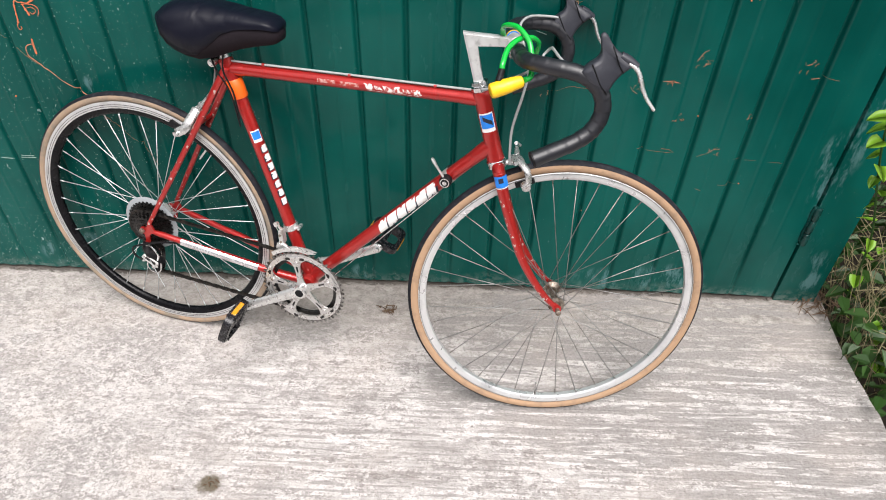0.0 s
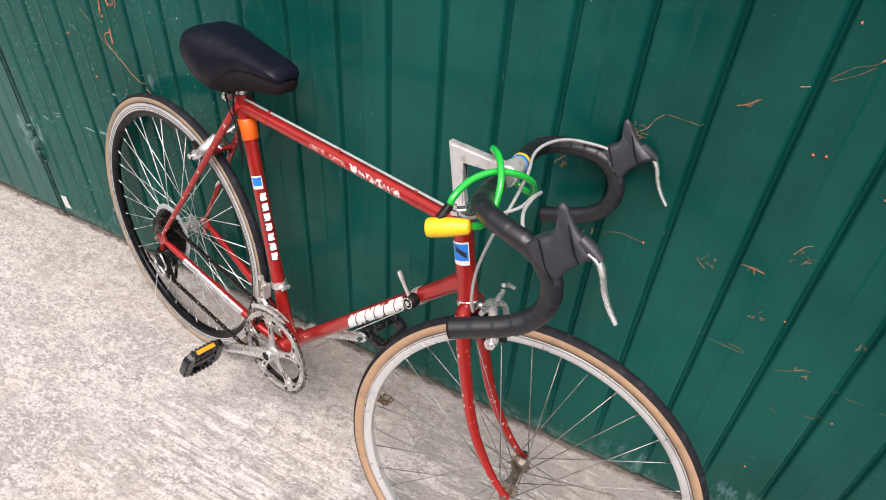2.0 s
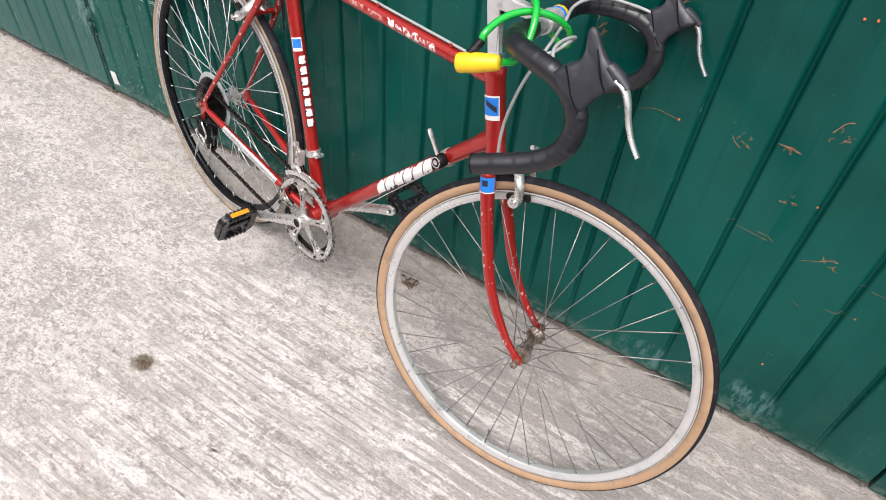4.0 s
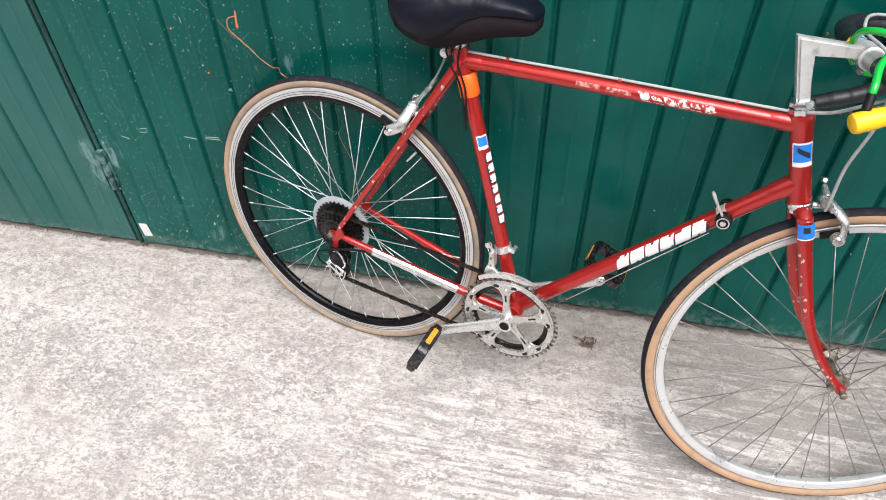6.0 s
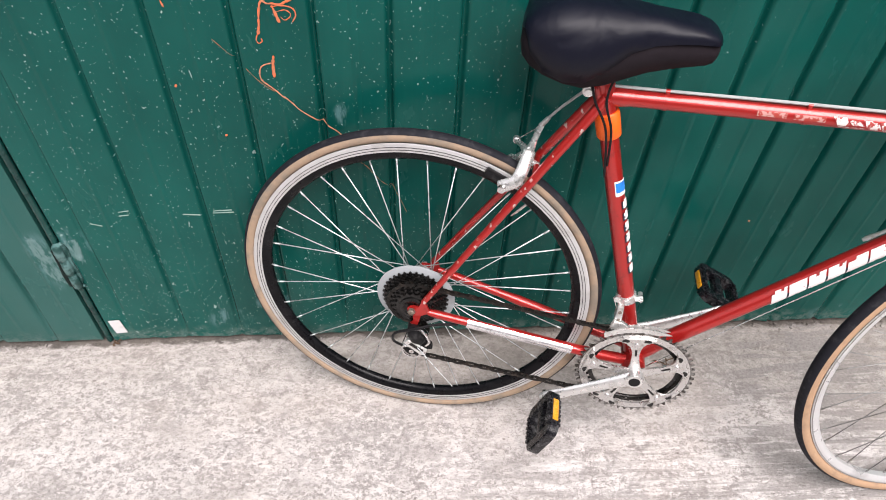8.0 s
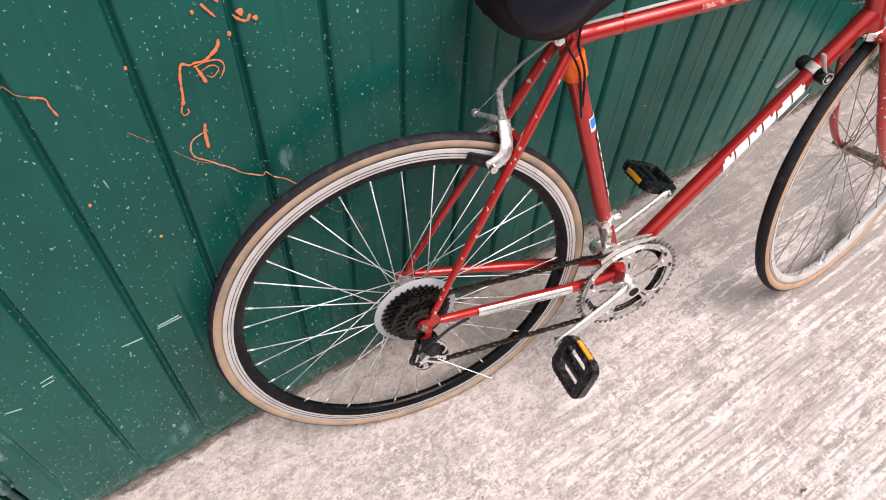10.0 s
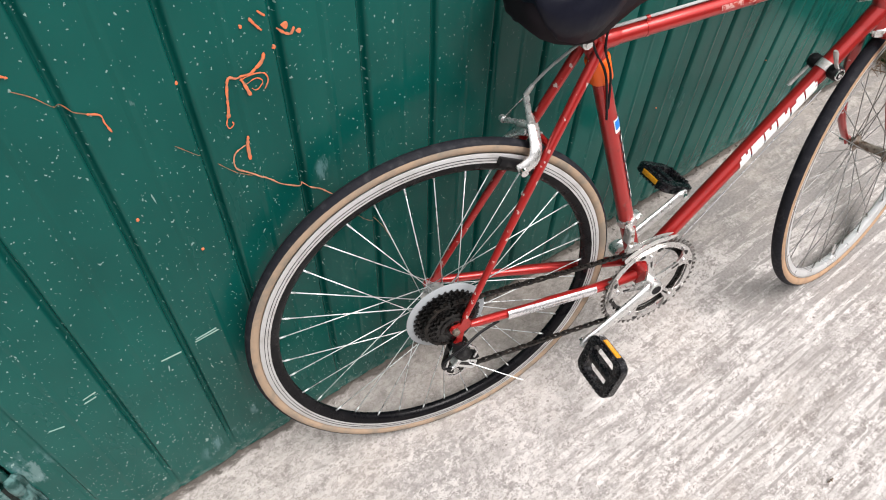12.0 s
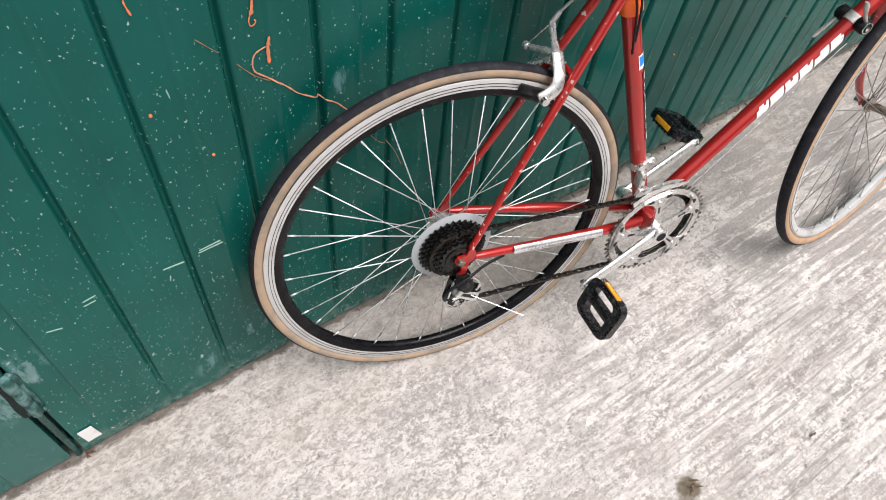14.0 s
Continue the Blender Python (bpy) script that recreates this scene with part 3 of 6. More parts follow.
tagged(part("ground", bm, SOIL), "dark bare soil beside the concrete slab", "ground", kind="structure")

# ---- the sheet-metal front ----
WALL_H = 2.25
DOOR_RIBS = [-1.004, -0.886, -0.766, -0.647, -0.528, -0.416, -0.304, -0.190, -0.078, 0.041, 0.153, 0.264, 0.378, 0.490, 0.603, 0.723, 0.846, 0.966, 1.091, 1.212]
WEST_RIBS = [-1.177 - 0.1168 * k for k in range(44)][::-1]


def profile(x0, x1, ribs):
    """Pressed sheet seen from above: flats at y = 0, a narrow pressed groove at each rib line and a low bead half way to the next."""
    prof = [(x0, 0.0)]
    for g in ribs:
        if x0 + 0.02 < g < x1 - 0.085:
            k = 0.9 if g < -1.1 else min(1.0, max(0.4, (g + 0.45) / 0.6))
            wide, deep = 1.0 + 0.30 * k, (0.0095 + 0.0045 * k) * (0.4 if -1.05 < g < -0.95 else 1.0)
            crest = 0.0024 if g < -0.45 else 0.0012
            half = [(0.0088, 0.0), (0.0078, 0.0), (0.0052, 0.12), (0.0034, 0.55), (0.0012, 1.0)]
            prof += [(g - x * wide, y * deep) for x, y in half] + [(g + x * wide, y * deep) for x, y in half[::-1]]
            prof += [(g + 0.0520, 0.0), (g + 0.0530, 0.0), (g + 0.0578, -crest), (g + 0.0602, -crest), (g + 0.0650, 0.0), (g + 0.0660, 0.0)]
    prof.append((x1, 0.0))
    # closer points along the flats, for the uneven hem
    dense = [prof[0]]
    for a, b in zip(prof[:-1], prof[1:]):
        n = max(1, int((b[0] - a[0]) / 0.014)) if a[0] > -2.6 else 1
        dense += [(a[0] + (b[0] - a[0]) * k / n, a[1] + (b[1] - a[1]) * k / n) for k in range(1, n + 1)]
    return dense


def wall_y(x):
    prof = profile(-1.051, 1.336, DOOR_RIBS)
    return float(np.interp(x, [p[0] for p in prof], [p[1] for p in prof]))


def sheet(x0, x1, ribs, z0, z1, back=0.03):
    prof = profile(x0, x1, ribs)
    bm = bmesh.new()
    zs = [z0, z0 + 0.012, z0 + 0.04, z0 + 0.08, z0 + 0.13, z0 + 0.19] + [z0 + (z1 - z0) * k / 9 for k in range(1, 10)]

    def skin(x, y, z, k):
        """The pressing fades out towards the foot, where the thin sheet is bent and ragged."""
        fade = min(1.0, max(0.25, (z - z0 + 0.01) / 0.17))
        bent = (0.0030 * noise.noise(Vector((x * 9, 1, 0))) + 0.0020 * noise.noise(Vector((x * 31, 5, 0)))) * max(0.0, 1 - k / 2)
        ragged = 0.007 * noise.noise(Vector((x * 11, 3, 0))) + 0.0045 * noise.noise(Vector((x * 38, 7, 0))) if k == 0 else 0.0
        return (x, y * fade + 0.0016 * noise.noise(Vector((x * 2.3, 0, z * 2.6))) + bent, z + ragged)

    cols = [[bm.verts.new(skin(x, y, z, k)) for k, z in enumerate(zs)] for x, y in prof]
    rear = [[bm.verts.new((x, back, z)) for z in (zs[0], zs[-1])] for x, y in prof]
    for i in range(len(prof) - 1):
        for k in range(len(zs) - 1):
            bm.faces.new((cols[i][k], cols[i + 1][k], cols[i + 1][k + 1], cols[i][k + 1]))
        bm.faces.new((rear[i][1], rear[i + 1][1], rear[i + 1][0], rear[i][0]))
        bm.faces.new((cols[i][0], rear[i][0], rear[i + 1][0], cols[i + 1][0]))
        bm.faces.new((cols[i][-1], cols[i + 1][-1], rear[i + 1][1], rear[i][1]))
    bm.faces.new([rear[0][0]] + cols[0] + [rear[0][1]])
    bm.faces.new([rear[-1][0], rear[-1][1]] + cols[-1][::-1])
    return bm


door = part("door_1", sheet(-1.051, 1.336, DOOR_RIBS, 0.011, WALL_H), SHEET, flat_angle=75)
tagged(door, "dark green ribbed sheet-metal door with orange paint streaks and white specks", "door", kind="structure")
wall_l = part("wall_west", sheet(-6.6, -1.076, WEST_RIBS, 0.011, WALL_H), CLEAN_SHEET, flat_angle=75)
tagged(wall_l, "dark green ribbed sheet-metal wall panel", "wall", kind="structure")

# the gap beside the hinges: a rounded dark upright with a slot on either side
bm = tube([(-1.0630, 0.004, z) for z in (0.004, 0.6, 1.2, WALL_H)], 0.0066, 16)
tagged(part("door_post", bm, POST_GREEN), "dark green rounded steel door upright in the gap", "door post", kind="structure")
# strip added behind the slots, its black in place of their shade
bm = bmesh.new()
box(bm, (0.075, 0.02, WALL_H), pose(-1.062, 0.045, WALL_H / 2))
tagged(part("gap_shade_strip", bm, GAP_SHADE), "black strip added behind the door gap for its shade", "wall", kind="structure")

# the flat post at the open end
bm = bmesh.new()
box(bm, (0.122, 0.05, WALL_H + 0.01), pose(1.4035, 0.020, WALL_H / 2), 0.004)
post_r = part("corner_post", bm, SHEET, flat_angle=30)
tagged(post_r, "green painted flat steel corner post with rubbed paint", "post", kind="structure")
bm = bmesh.new()
box(bm, (8.1, 0.9, 0.05), pose(-2.56, 0.5, WALL_H + 0.03))
box(bm, (0.05, 0.9, WALL_H), pose(1.44, 0.51, WALL_H / 2))
box(bm, (8.1, 0.05, WALL_H), pose(-2.58, 0.95, WALL_H / 2))
tagged(part("wall_back", bm, SHEET), "plain green sheet walls and roof closing the shed", "wall", kind="structure")


# unseen plain walls, added behind the viewer to block low sky light
bm = bmesh.new()
box(bm, (14.0, 0.2, 3.0), pose(-1.0, -6.1, 1.5))
tagged(part("unseen_wall_south", bm, PLASTER), "unseen plain grey rendered wall added to cut low sky light", "wall", kind="structure")
bm = bmesh.new()
box(bm, (0.2, 7.0, 3.0), pose(-7.1, -2.5, 1.5))
tagged(part("unseen_wall_west", bm, PLASTER), "unseen plain grey rendered wall added to cut low sky light", "wall", kind="structure")


def hinge(x, z0, z1, flip, parent, paint, label):
    """A welded barrel hinge of three knuckles, with a worn leaf and a black plate for the shaded cut-out beside it."""
    y, h3 = -0.007, (z1 - z0) / 3
    run, rs = [], []
    for k in range(3):
        for dz, r in ((0.0, 0.0068), (0.003, 0.0090), (h3 * 0.5, 0.0094), (h3 - 0.004, 0.0088), (h3 - 0.0015, 0.0066)):
            run.append((x + 0.0006 * math.sin(5 * k + dz * 60), y, z0 + k * h3 + dz))
            rs.append(r)
    h = part("hinge", tube(run, rs, 14), paint, parent, label)
    edge = [(0.007, z0 + 0.004), (0.013, z0 + 0.014), (0.0145, z0 + 0.05), (0.012, z0 + 0.075), (0.016, z1 - 0.02), (0.013, z1 - 0.002), (0.006, z1)]
    part("hinge_leaf", slab_of([(x + a * flip, b) for a, b in edge] + [(x, z1 - 0.004), (x, z0 + 0.006)], -0.0042, 0.001), paint, h)
    cut = [(0.008, z0 - 0.010), (0.021, z0 - 0.004), (0.0225, z0 + 0.030), (0.0195, z0 + 0.060), (0.018, z1 - 0.022), (0.008, z1 - 0.016)]
    part("hinge_slot", slab_of([(x - a * flip, b) for a, b in cut], -0.0022, 0.012), GAP_SHADE, h)
    for k, (dx, dz) in enumerate(((-0.009, 0.004), (0.010, -0.003), (0.009, 0.124))):
        part("weld_bead", tube([(x + dx * flip, -0.004, z0 + dz + 0.002 * j) for j in range(4)], [0.002, 0.0042, 0.0038, 0.0016], 8), paint, h)
    return h


hinge(-1.0585, 0.212, 0.340, 1, door, HINGE_PAINT, "rubbed grey-green barrel hinge")
hinge(1.345, 0.225, 0.357, -1, door, POST_GREEN, "dark green barrel hinge")

bm = bmesh.new()
box(bm, (0.025, 0.0012, 0.046), pose(-1.0270, -0.0034, 0.063, 0, -6, 0))
part("paper_tag", bm, PAPER, door, "small white paper tag", at=pose(0.0, 0, 0), smooth=False)


def streak(pts, r, mat=None, name="paint_streak", squash=0.45):
    run = [Vector((p.x, wall_y(p.x) - 0.0012, p.z)) for p in spline([(x, 0, z) for x, z in pts], 6)]
    rs = [r * (0.6 + 0.8 * rnd.random()) for _ in run]
    rs[0] *= 0.5
    rs[-1] *= 0.6
    part(name, tube(run, rs, 6, squash=squash, ref=(0, 1, 0)), mat or STREAK, door)


def blot(x, z, r):
    bm = bmesh.new()
    pts = [(x + r * (0.6 + 0.7 * rnd.random()) * math.cos(a), z + r * (0.6 + 0.7 * rnd.random()) * math.sin(a)) for a in [2 * math.pi * k / 9 for k in range(9)]]
    slab_of(pts, wall_y(x) - 0.0022, wall_y(x) + 0.001, bm)
    part("paint_blot", bm, STREAK, door, smooth=False)


# thick orange drips beside the rear wheel
streak([(-0.550, 0.850), (-0.559, 0.842), (-0.571, 0.836), (-0.587, 0.838), (-0.597, 0.840), (-0.602, 0.824), (-0.604, 0.810)], 0.0015)
streak([(-0.604, 0.813), (-0.605, 0.803), (-0.608, 0.788)], 0.0023)
streak([(-0.607, 0.792), (-0.612, 0.781), (-0.610, 0.773), (-0.604, 0.776), (-0.605, 0.781)], 0.0008)
streak([(-0.549, 0.856), (-0.553, 0.846), (-0.562, 0.840)], 0.0020)
streak([(-0.583, 0.834), (-0.580, 0.826), (-0.575, 0.807)], 0.0019)
streak([(-0.583, 0.832), (-0.569, 0.834), (-0.554, 0.830), (-0.550, 0.819), (-0.556, 0.808)], 0.0009)
streak([(-0.577, 0.824), (-0.564, 0.827), (-0.557, 0.819), (-0.566, 0.811), (-0.572, 0.816)], 0.0006)
streak([(-0.591, 0.752), (-0.594, 0.736), (-0.595, 0.713)], 0.0022)
streak([(-0.595, 0.739), (-0.610, 0.734), (-0.616, 0.723), (-0.615, 0.708), (-0.604, 0.696), (-0.586, 0.678)], 0.0011, PALE_STREAK)
streak([(-0.589, 0.681), (-0.573, 0.663), (-0.561, 0.648), (-0.533, 0.626), (-0.507, 0.606), (-0.495, 0.591), (-0.479, 0.571)], 0.0010, PALE_STREAK)
streak([(-0.499, 0.560), (-0.465, 0.532), (-0.437, 0.491), (-0.411, 0.465), (-0.389, 0.407)], 0.0006, THIN_STREAK)
streak([(-0.636, 0.729), (-0.618, 0.704), (-0.598, 0.686)], 0.0006, THIN_STREAK)
streak([(-0.677, 0.780), (-0.651, 0.748)], 0.0006, THIN_STREAK)
streak([(-0.801, 0.916), (-0.786, 0.902), (-0.774, 0.885), (-0.760, 0.871), (-0.737, 0.856)], 0.0007, THIN_STREAK)
streak([(-0.749, 0.863), (-0.737, 0.856), (-0.736, 0.845), (-0.733, 0.831)], 0.0011)
streak([(-0.808, 0.939), (-0.802, 0.934), (-0.796, 0.929)], 0.0012)
streak([(-0.558, 0.904), (-0.553, 0.895), (-0.546, 0.884)], 0.0019)
streak([(-0.547, 0.909), (-0.539, 0.900)], 0.0012)
streak([(-0.525, 0.875), (-0.513, 0.867), (-0.507, 0.874)], 0.0016)
streak([(-0.553, 1.015), (-0.550, 0.986), (-0.543, 0.961), (-0.530, 0.947)], 0.0014)
for x, z, r in ((-0.518, 0.880, 0.004), (-0.502, 0.867, 0.003), (-0.535, 0.858, 0.0025), (-0.569, 0.897, 0.002), (-0.652, 0.857, 0.002), (-0.748, 0.698, 0.002), (-0.690, 0.599, 0.002)):
    blot(x, z, r)
# dried threads and spots on the other half of the door
for pts, r in (([(0.622, 0.887), (0.639, 0.900), (0.648, 0.919), (0.660, 0.933)], 0.0015), ([(0.783, 0.687), (0.790, 0.677), (0.802, 0.669)], 0.0016), ([(0.854, 0.703), (0.873, 0.703), (0.894, 0.700)], 0.0018),
               ([(0.754, 0.978), (0.769, 0.986), (0.781, 0.997)], 0.0016), ([(0.825, 1.031), (0.838, 1.035)], 0.0026), ([(0.919, 0.756), (0.929, 0.777), (0.940, 0.784)], 0.0020), ([(1.007, 0.509), (1.022, 0.522), (1.036, 0.523)], 0.0016),
               ([(1.184, 0.722), (1.203, 0.725)], 0.0020), ([(1.163, 0.755), (1.175, 0.759)], 0.002), ([(0.911, 1.101), (0.905, 1.091)], 0.004)):
    streak(pts, r * 0.30, PALE_STREAK)
for pts in ([(0.662, 0.934), (0.695, 0.932), (0.720, 0.930)], [(0.602, 0.662), (0.642, 0.680), (0.675, 0.678), (0.689, 0.677)], [(0.855, 1.051), (0.879, 1.076), (0.899, 1.085), (0.910, 1.100)], [(0.858, 1.049), (0.885, 1.066), (0.902, 1.083)],
            [(0.982, 0.497), (0.997, 0.505), (1.007, 0.509)], [(0.891, 0.518), (0.912, 0.517), (0.926, 0.507)], [(1.006, 0.399), (1.025, 0.393)], [(1.060, 0.413), (1.084, 0.414), (1.113, 0.421)], [(0.833, 0.516), (0.884, 0.510), (0.917, 0.508)],
            [(1.078, 0.495), (1.135, 0.494)], [(1.164, 0.491), (1.200, 0.489)], [(1.214, 0.727), (1.249, 0.720)], [(0.860, 0.703), (0.879, 0.705), (0.887, 0.699)]):
    streak(pts, 0.0004, THIN_STREAK)


def scribble(x, z, size, n, seed):
    """A knot of short curled paint threads."""
    q = random.Random(seed)
    for _ in range(n):
        px, pz = x + size * q.uniform(-0.5, 0.5), z + size * q.uniform(-0.4, 0.4)
        a, pts = q.random() * 6.28, []
        for _ in range(5):
            pts.append((px, pz))
            px, pz = px + size * 0.10 * math.cos(a), pz + size * 0.10 * math.sin(a)
            a += q.uniform(-1.7, 1.7)
        streak(pts, q.uniform(0.0003, 0.0007), q.choice((PALE_STREAK, THIN_STREAK, THIN_STREAK)))


for k, (x, z, size, n) in enumerate(((0.511, 0.790, 0.040, 8), (0.629, 0.895, 0.045, 9), (0.591, 0.664, 0.028, 5), (0.808, 0.689, 0.035, 6), (0.875, 0.703, 0.030, 5), (0.772, 0.987, 0.035, 5),
                                     (0.930, 0.755, 0.040, 6), (1.023, 0.515, 0.036, 6), (1.170, 0.752, 0.035, 5), (1.010, 0.902, 0.040, 5), (0.908, 0.607, 0.035, 5), (1.083, 0.618, 0.030, 4))):
    scribble(x, z, size * 0.8, n, 40 + k)
for x, z in ((0.879, 0.936), (0.896, 0.939), (0.994, 0.898), (0.958, 0.615), (1.029, 0.202), (0.862, 1.134), (0.689, 0.677), (1.113, 0.421), (0.302, 0.365), (0.729, 0.307)):
    blot(x, z, 0.0018)
for (xa, za), (xb, zb) in (((-0.805, 0.412), (-0.774, 0.409)), ((-0.750, 0.414), (-0.711, 0.415)), ((-0.748, 0.419), (-0.714, 0.421)), ((-0.919, 0.420), (-0.900, 0.423)), ((-0.921, 0.410), (-0.903, 0.412)), ((-0.979, 0.391), (-0.959, 0.384)), ((0.550, 0.815), (0.575, 0.806))):
    bm = slab_of([(xa, za - 0.0006), (xb, zb - 0.0007), (xb, zb + 0.0010), (xa, za + 0.0004)], wall_y((xa + xb) / 2) - 0.0014, wall_y((xa + xb) / 2) + 0.001)
    part("scratch", bm, SCRATCH, door, smooth=False)

# ---- the racing bicycle ----
LEAN, HEADING = 8.89, -13.14
bike = new("bicycle")
bike.matrix_world = pose(-0.3714, -0.1223, 0.3295, -LEAN, -0.62, HEADING)
tagged(bike, "worn red racing bicycle leaning on the green metal door", "bicycle")


def V(a, b, c=0.0):
    """a forward, b up, c out to the drive side, from the rear axle."""
    return Vector((a, -c, b))


BB = V(0.418, -0.088)
SEAT_LUG = V(0.258, 0.441)
HEAD_T, HEAD_B = V(0.812, 0.465), V(0.8565, 0.3185)
HUB_F = V(1.023, -0.008)
AX = (HEAD_T - HEAD_B).normalized()
STEER = Matrix.Translation(HEAD_T) @ Matrix.Rotation(radians(15.4), 4, AX) @ Matrix.Translation(-HEAD_T)


def along(p, q, t):
    return p + (q - p) * t


# main tubes
dt_top = V(0.8445, 0.355)
part("seat_tube", tube([BB, SEAT_LUG + (SEAT_LUG - BB).normalized() * 0.012], 0.0145, 20), RED, bike)
tt0, tt1 = V(0.264, 0.4335), V(0.8165, 0.4475)
part("top_tube", tube([tt0, tt1], 0.0132, 20), RED, bike)
part("down_tube", tube([BB, dt_top], 0.0148, 20), RED, bike)
ht = [along(HEAD_B, HEAD_T, t) for t in (0, 0.03, 0.06, 0.10, 0.45, 0.55, 0.88, 0.93, 0.97, 1)]
part("head_tube", tube(ht, [0.0178, 0.0188, 0.0188, 0.0172, 0.0168, 0.0168, 0.0172, 0.0188, 0.0188, 0.0178], 24), RED, bike)
part("bottom_bracket_shell", lathe([(0.0205, -0.034), (0.0215, -0.032), (0.0215, 0.032), (0.0205, 0.034)], 28, closed=False, turn=Matrix.Translation(BB)), RED, bike)


def lug(p, q, r0, r1, length, name="lug"):
    """A sleeve at p, pointing along to q."""
    d = (q - p).normalized()
    part(name, tube([p, p + d * length * 0.7, p + d * length], [r0, r0, r1], 20), RED, bike)


lug(tt1, tt0, 0.0148, 0.0134, 0.045)
lug(tt0, tt1, 0.0148, 0.0134, 0.035)
lug(dt_top, BB, 0.0164, 0.0150, 0.045)
lug(SEAT_LUG + (SEAT_LUG - BB).normalized() * 0.015, BB, 0.0166, 0.0147, 0.052, "seat_lug")
lug(BB, SEAT_LUG, 0.0162, 0.0147, 0.048)
lug(BB, dt_top, 0.0166, 0.0150, 0.05)
for side, s in (("drive", 1), ("far", -1)):
    run = spline([V(0.400, -0.083, 0.022 * s), V(0.31, -0.064, 0.034 * s), V(0.16, -0.030, 0.048 * s), V(0.028, -0.001, 0.059 * s)], 5)
    part("chain_stay", tube(run, [0.0105] * 5 + [0.0098] * 5 + [0.0078] * 5 + [0.0056], 14), RED, bike)
    run = [V(0.262, 0.438, 0.017 * s), V(0.245, 0.408, 0.020 * s), V(0.020, 0.022, 0.0595 * s)]
    part("seat_stay", tube(run, [0.0078, 0.0082, 0.0054], 14), CHIPPED_RED, bike)
    plate = [(0.034, 0.000), (0.028, 0.010), (0.024, 0.026), (0.017, 0.026), (0.012, 0.009), (-0.004, 0.009), (-0.009, 0.003), (-0.006, -0.008), (0.003, -0.011), (0.004, -0.028), (-0.003, -0.034), (0.002, -0.041), (0.012, -0.036), (0.016, -0.010)]
    part("dropout", slab_of(plate, -0.0025, 0.0025, m=Matrix.Translation(V(0, 0, 0.060 * s)), bevel=0.0008), RED, bike)
bm = tube([V(0.180, 0.300, 0.03), V(0.180, 0.300, -0.03)], 0.0055, 12)
part("brake_bridge", bm, RED, bike)

# seat post, binder and band
part("seat_post", tube([SEAT_LUG, V(0.244, 0.487)], 0.0130, 18), ALLOY, bike)
bm = tube([V(0.234, 0.447, 0.024), V(0.234, 0.447, -0.024)], 0.0085, 14)
tube([V(0.234, 0.447, 0.028), V(0.234, 0.447, 0.022)], 0.0055, 6, bm)
part("seat_binder_bolt", bm, ALLOY, bike)
d = (BB - SEAT_LUG).normalized()
p0 = SEAT_LUG + d * 0.033
part("orange_band", tube([p0, p0 + d * 0.002, p0 + d * 0.040, p0 + d * 0.042], [0.0175, 0.0190, 0.0186, 0.0170], 22), ORANGE, bike, "bright orange plastic clamp band")

# decals: plain blocks where the lettering is


def decal(name, p, q, r, t0, t1, a0, a1, mat, skew=0.0, n=5):
    """A sticker on a tube from p to q: t in metres along it, angles in degrees from the drive side, upwards."""
    d = (q - p).normalized()
    out = Vector((0, -1, 0))
    out = (out - d * out.dot(d)).normalized()
    up = Vector((0, 0, 1))
    up = (up - d * up.dot(d) - out * up.dot(out)).normalized()
    bm = bmesh.new()
    rows = []
    for k in range(n + 1):
        a = radians(a0 + (a1 - a0) * k / n)
        nrm = out * math.cos(a) + up * math.sin(a)
        rows.append([bm.verts.new(p + d * (t + skew * k / n) + nrm * rr) for t, rr in ((t0, r + 0.0006), (t1, r + 0.0006))])
    for a, b in zip(rows[:-1], rows[1:]):
        bm.faces.new((a[0], a[1], b[1], b[0]))
    part(name, bm, mat, bike)


def glyph(p, q, r, t0, t1, a0, a1, mat, skew, seed):
    """One worn, slanted bar that stands for lettering, with flaked corners."""
    g = random.Random(seed)
    cols, rows_n = 5, 6
    gone = {(g.choice((0, 4)), g.choice((0, 5))), (g.choice((1, 2, 3)), g.choice((0, 5)))}
    d = (q - p).normalized()
    out = Vector((0, -1, 0))
    out = (out - d * out.dot(d)).normalized()
    up = Vector((0, 0, 1))
    up = (up - d * up.dot(d) - out * up.dot(out)).normalized()
    bm = bmesh.new()
    grid_v = {}
    for i in range(cols + 1):
        for j in range(rows_n + 1):
            a = radians(a0 + (a1 - a0) * j / rows_n)
            grid_v[i, j] = bm.verts.new(p + d * (t0 + (t1 - t0) * i / cols + skew * j / rows_n) + (out * math.cos(a) + up * math.sin(a)) * (r + 0.0006))
    for i in range(cols):
        for j in range(rows_n):
            if (i, j) not in gone:
                bm.faces.new((grid_v[i, j], grid_v[i + 1, j], grid_v[i + 1, j + 1], grid_v[i, j + 1]))
    for v in [v for v in bm.verts if not v.link_faces]:
        bm.verts.remove(v)
    part("lettering_bar", bm, mat, bike)


t = 0.262
for k, (w, lo) in enumerate(((0.030, -46), (0.033, -50), (0.031, -46), (0.031, -48), (0.034, -50), (0.030, -44))):
    decal("lettering_shadow", BB, dt_top, 0.0153, t + 0.004, t + w - 0.0005, lo - 14, 6, INK, 0.012)
    glyph(BB, dt_top, 0.0157, t, t + w - 0.0035, lo, 46, WHITE, 0.016, 70 + k)
    t += w
decal("sticker", SEAT_LUG, BB, 0.0149, 0.150, 0.178, 2, 82, WHITE)
decal("sticker_field", SEAT_LUG, BB, 0.0153, 0.153, 0.171, 8, 75, BLUE)
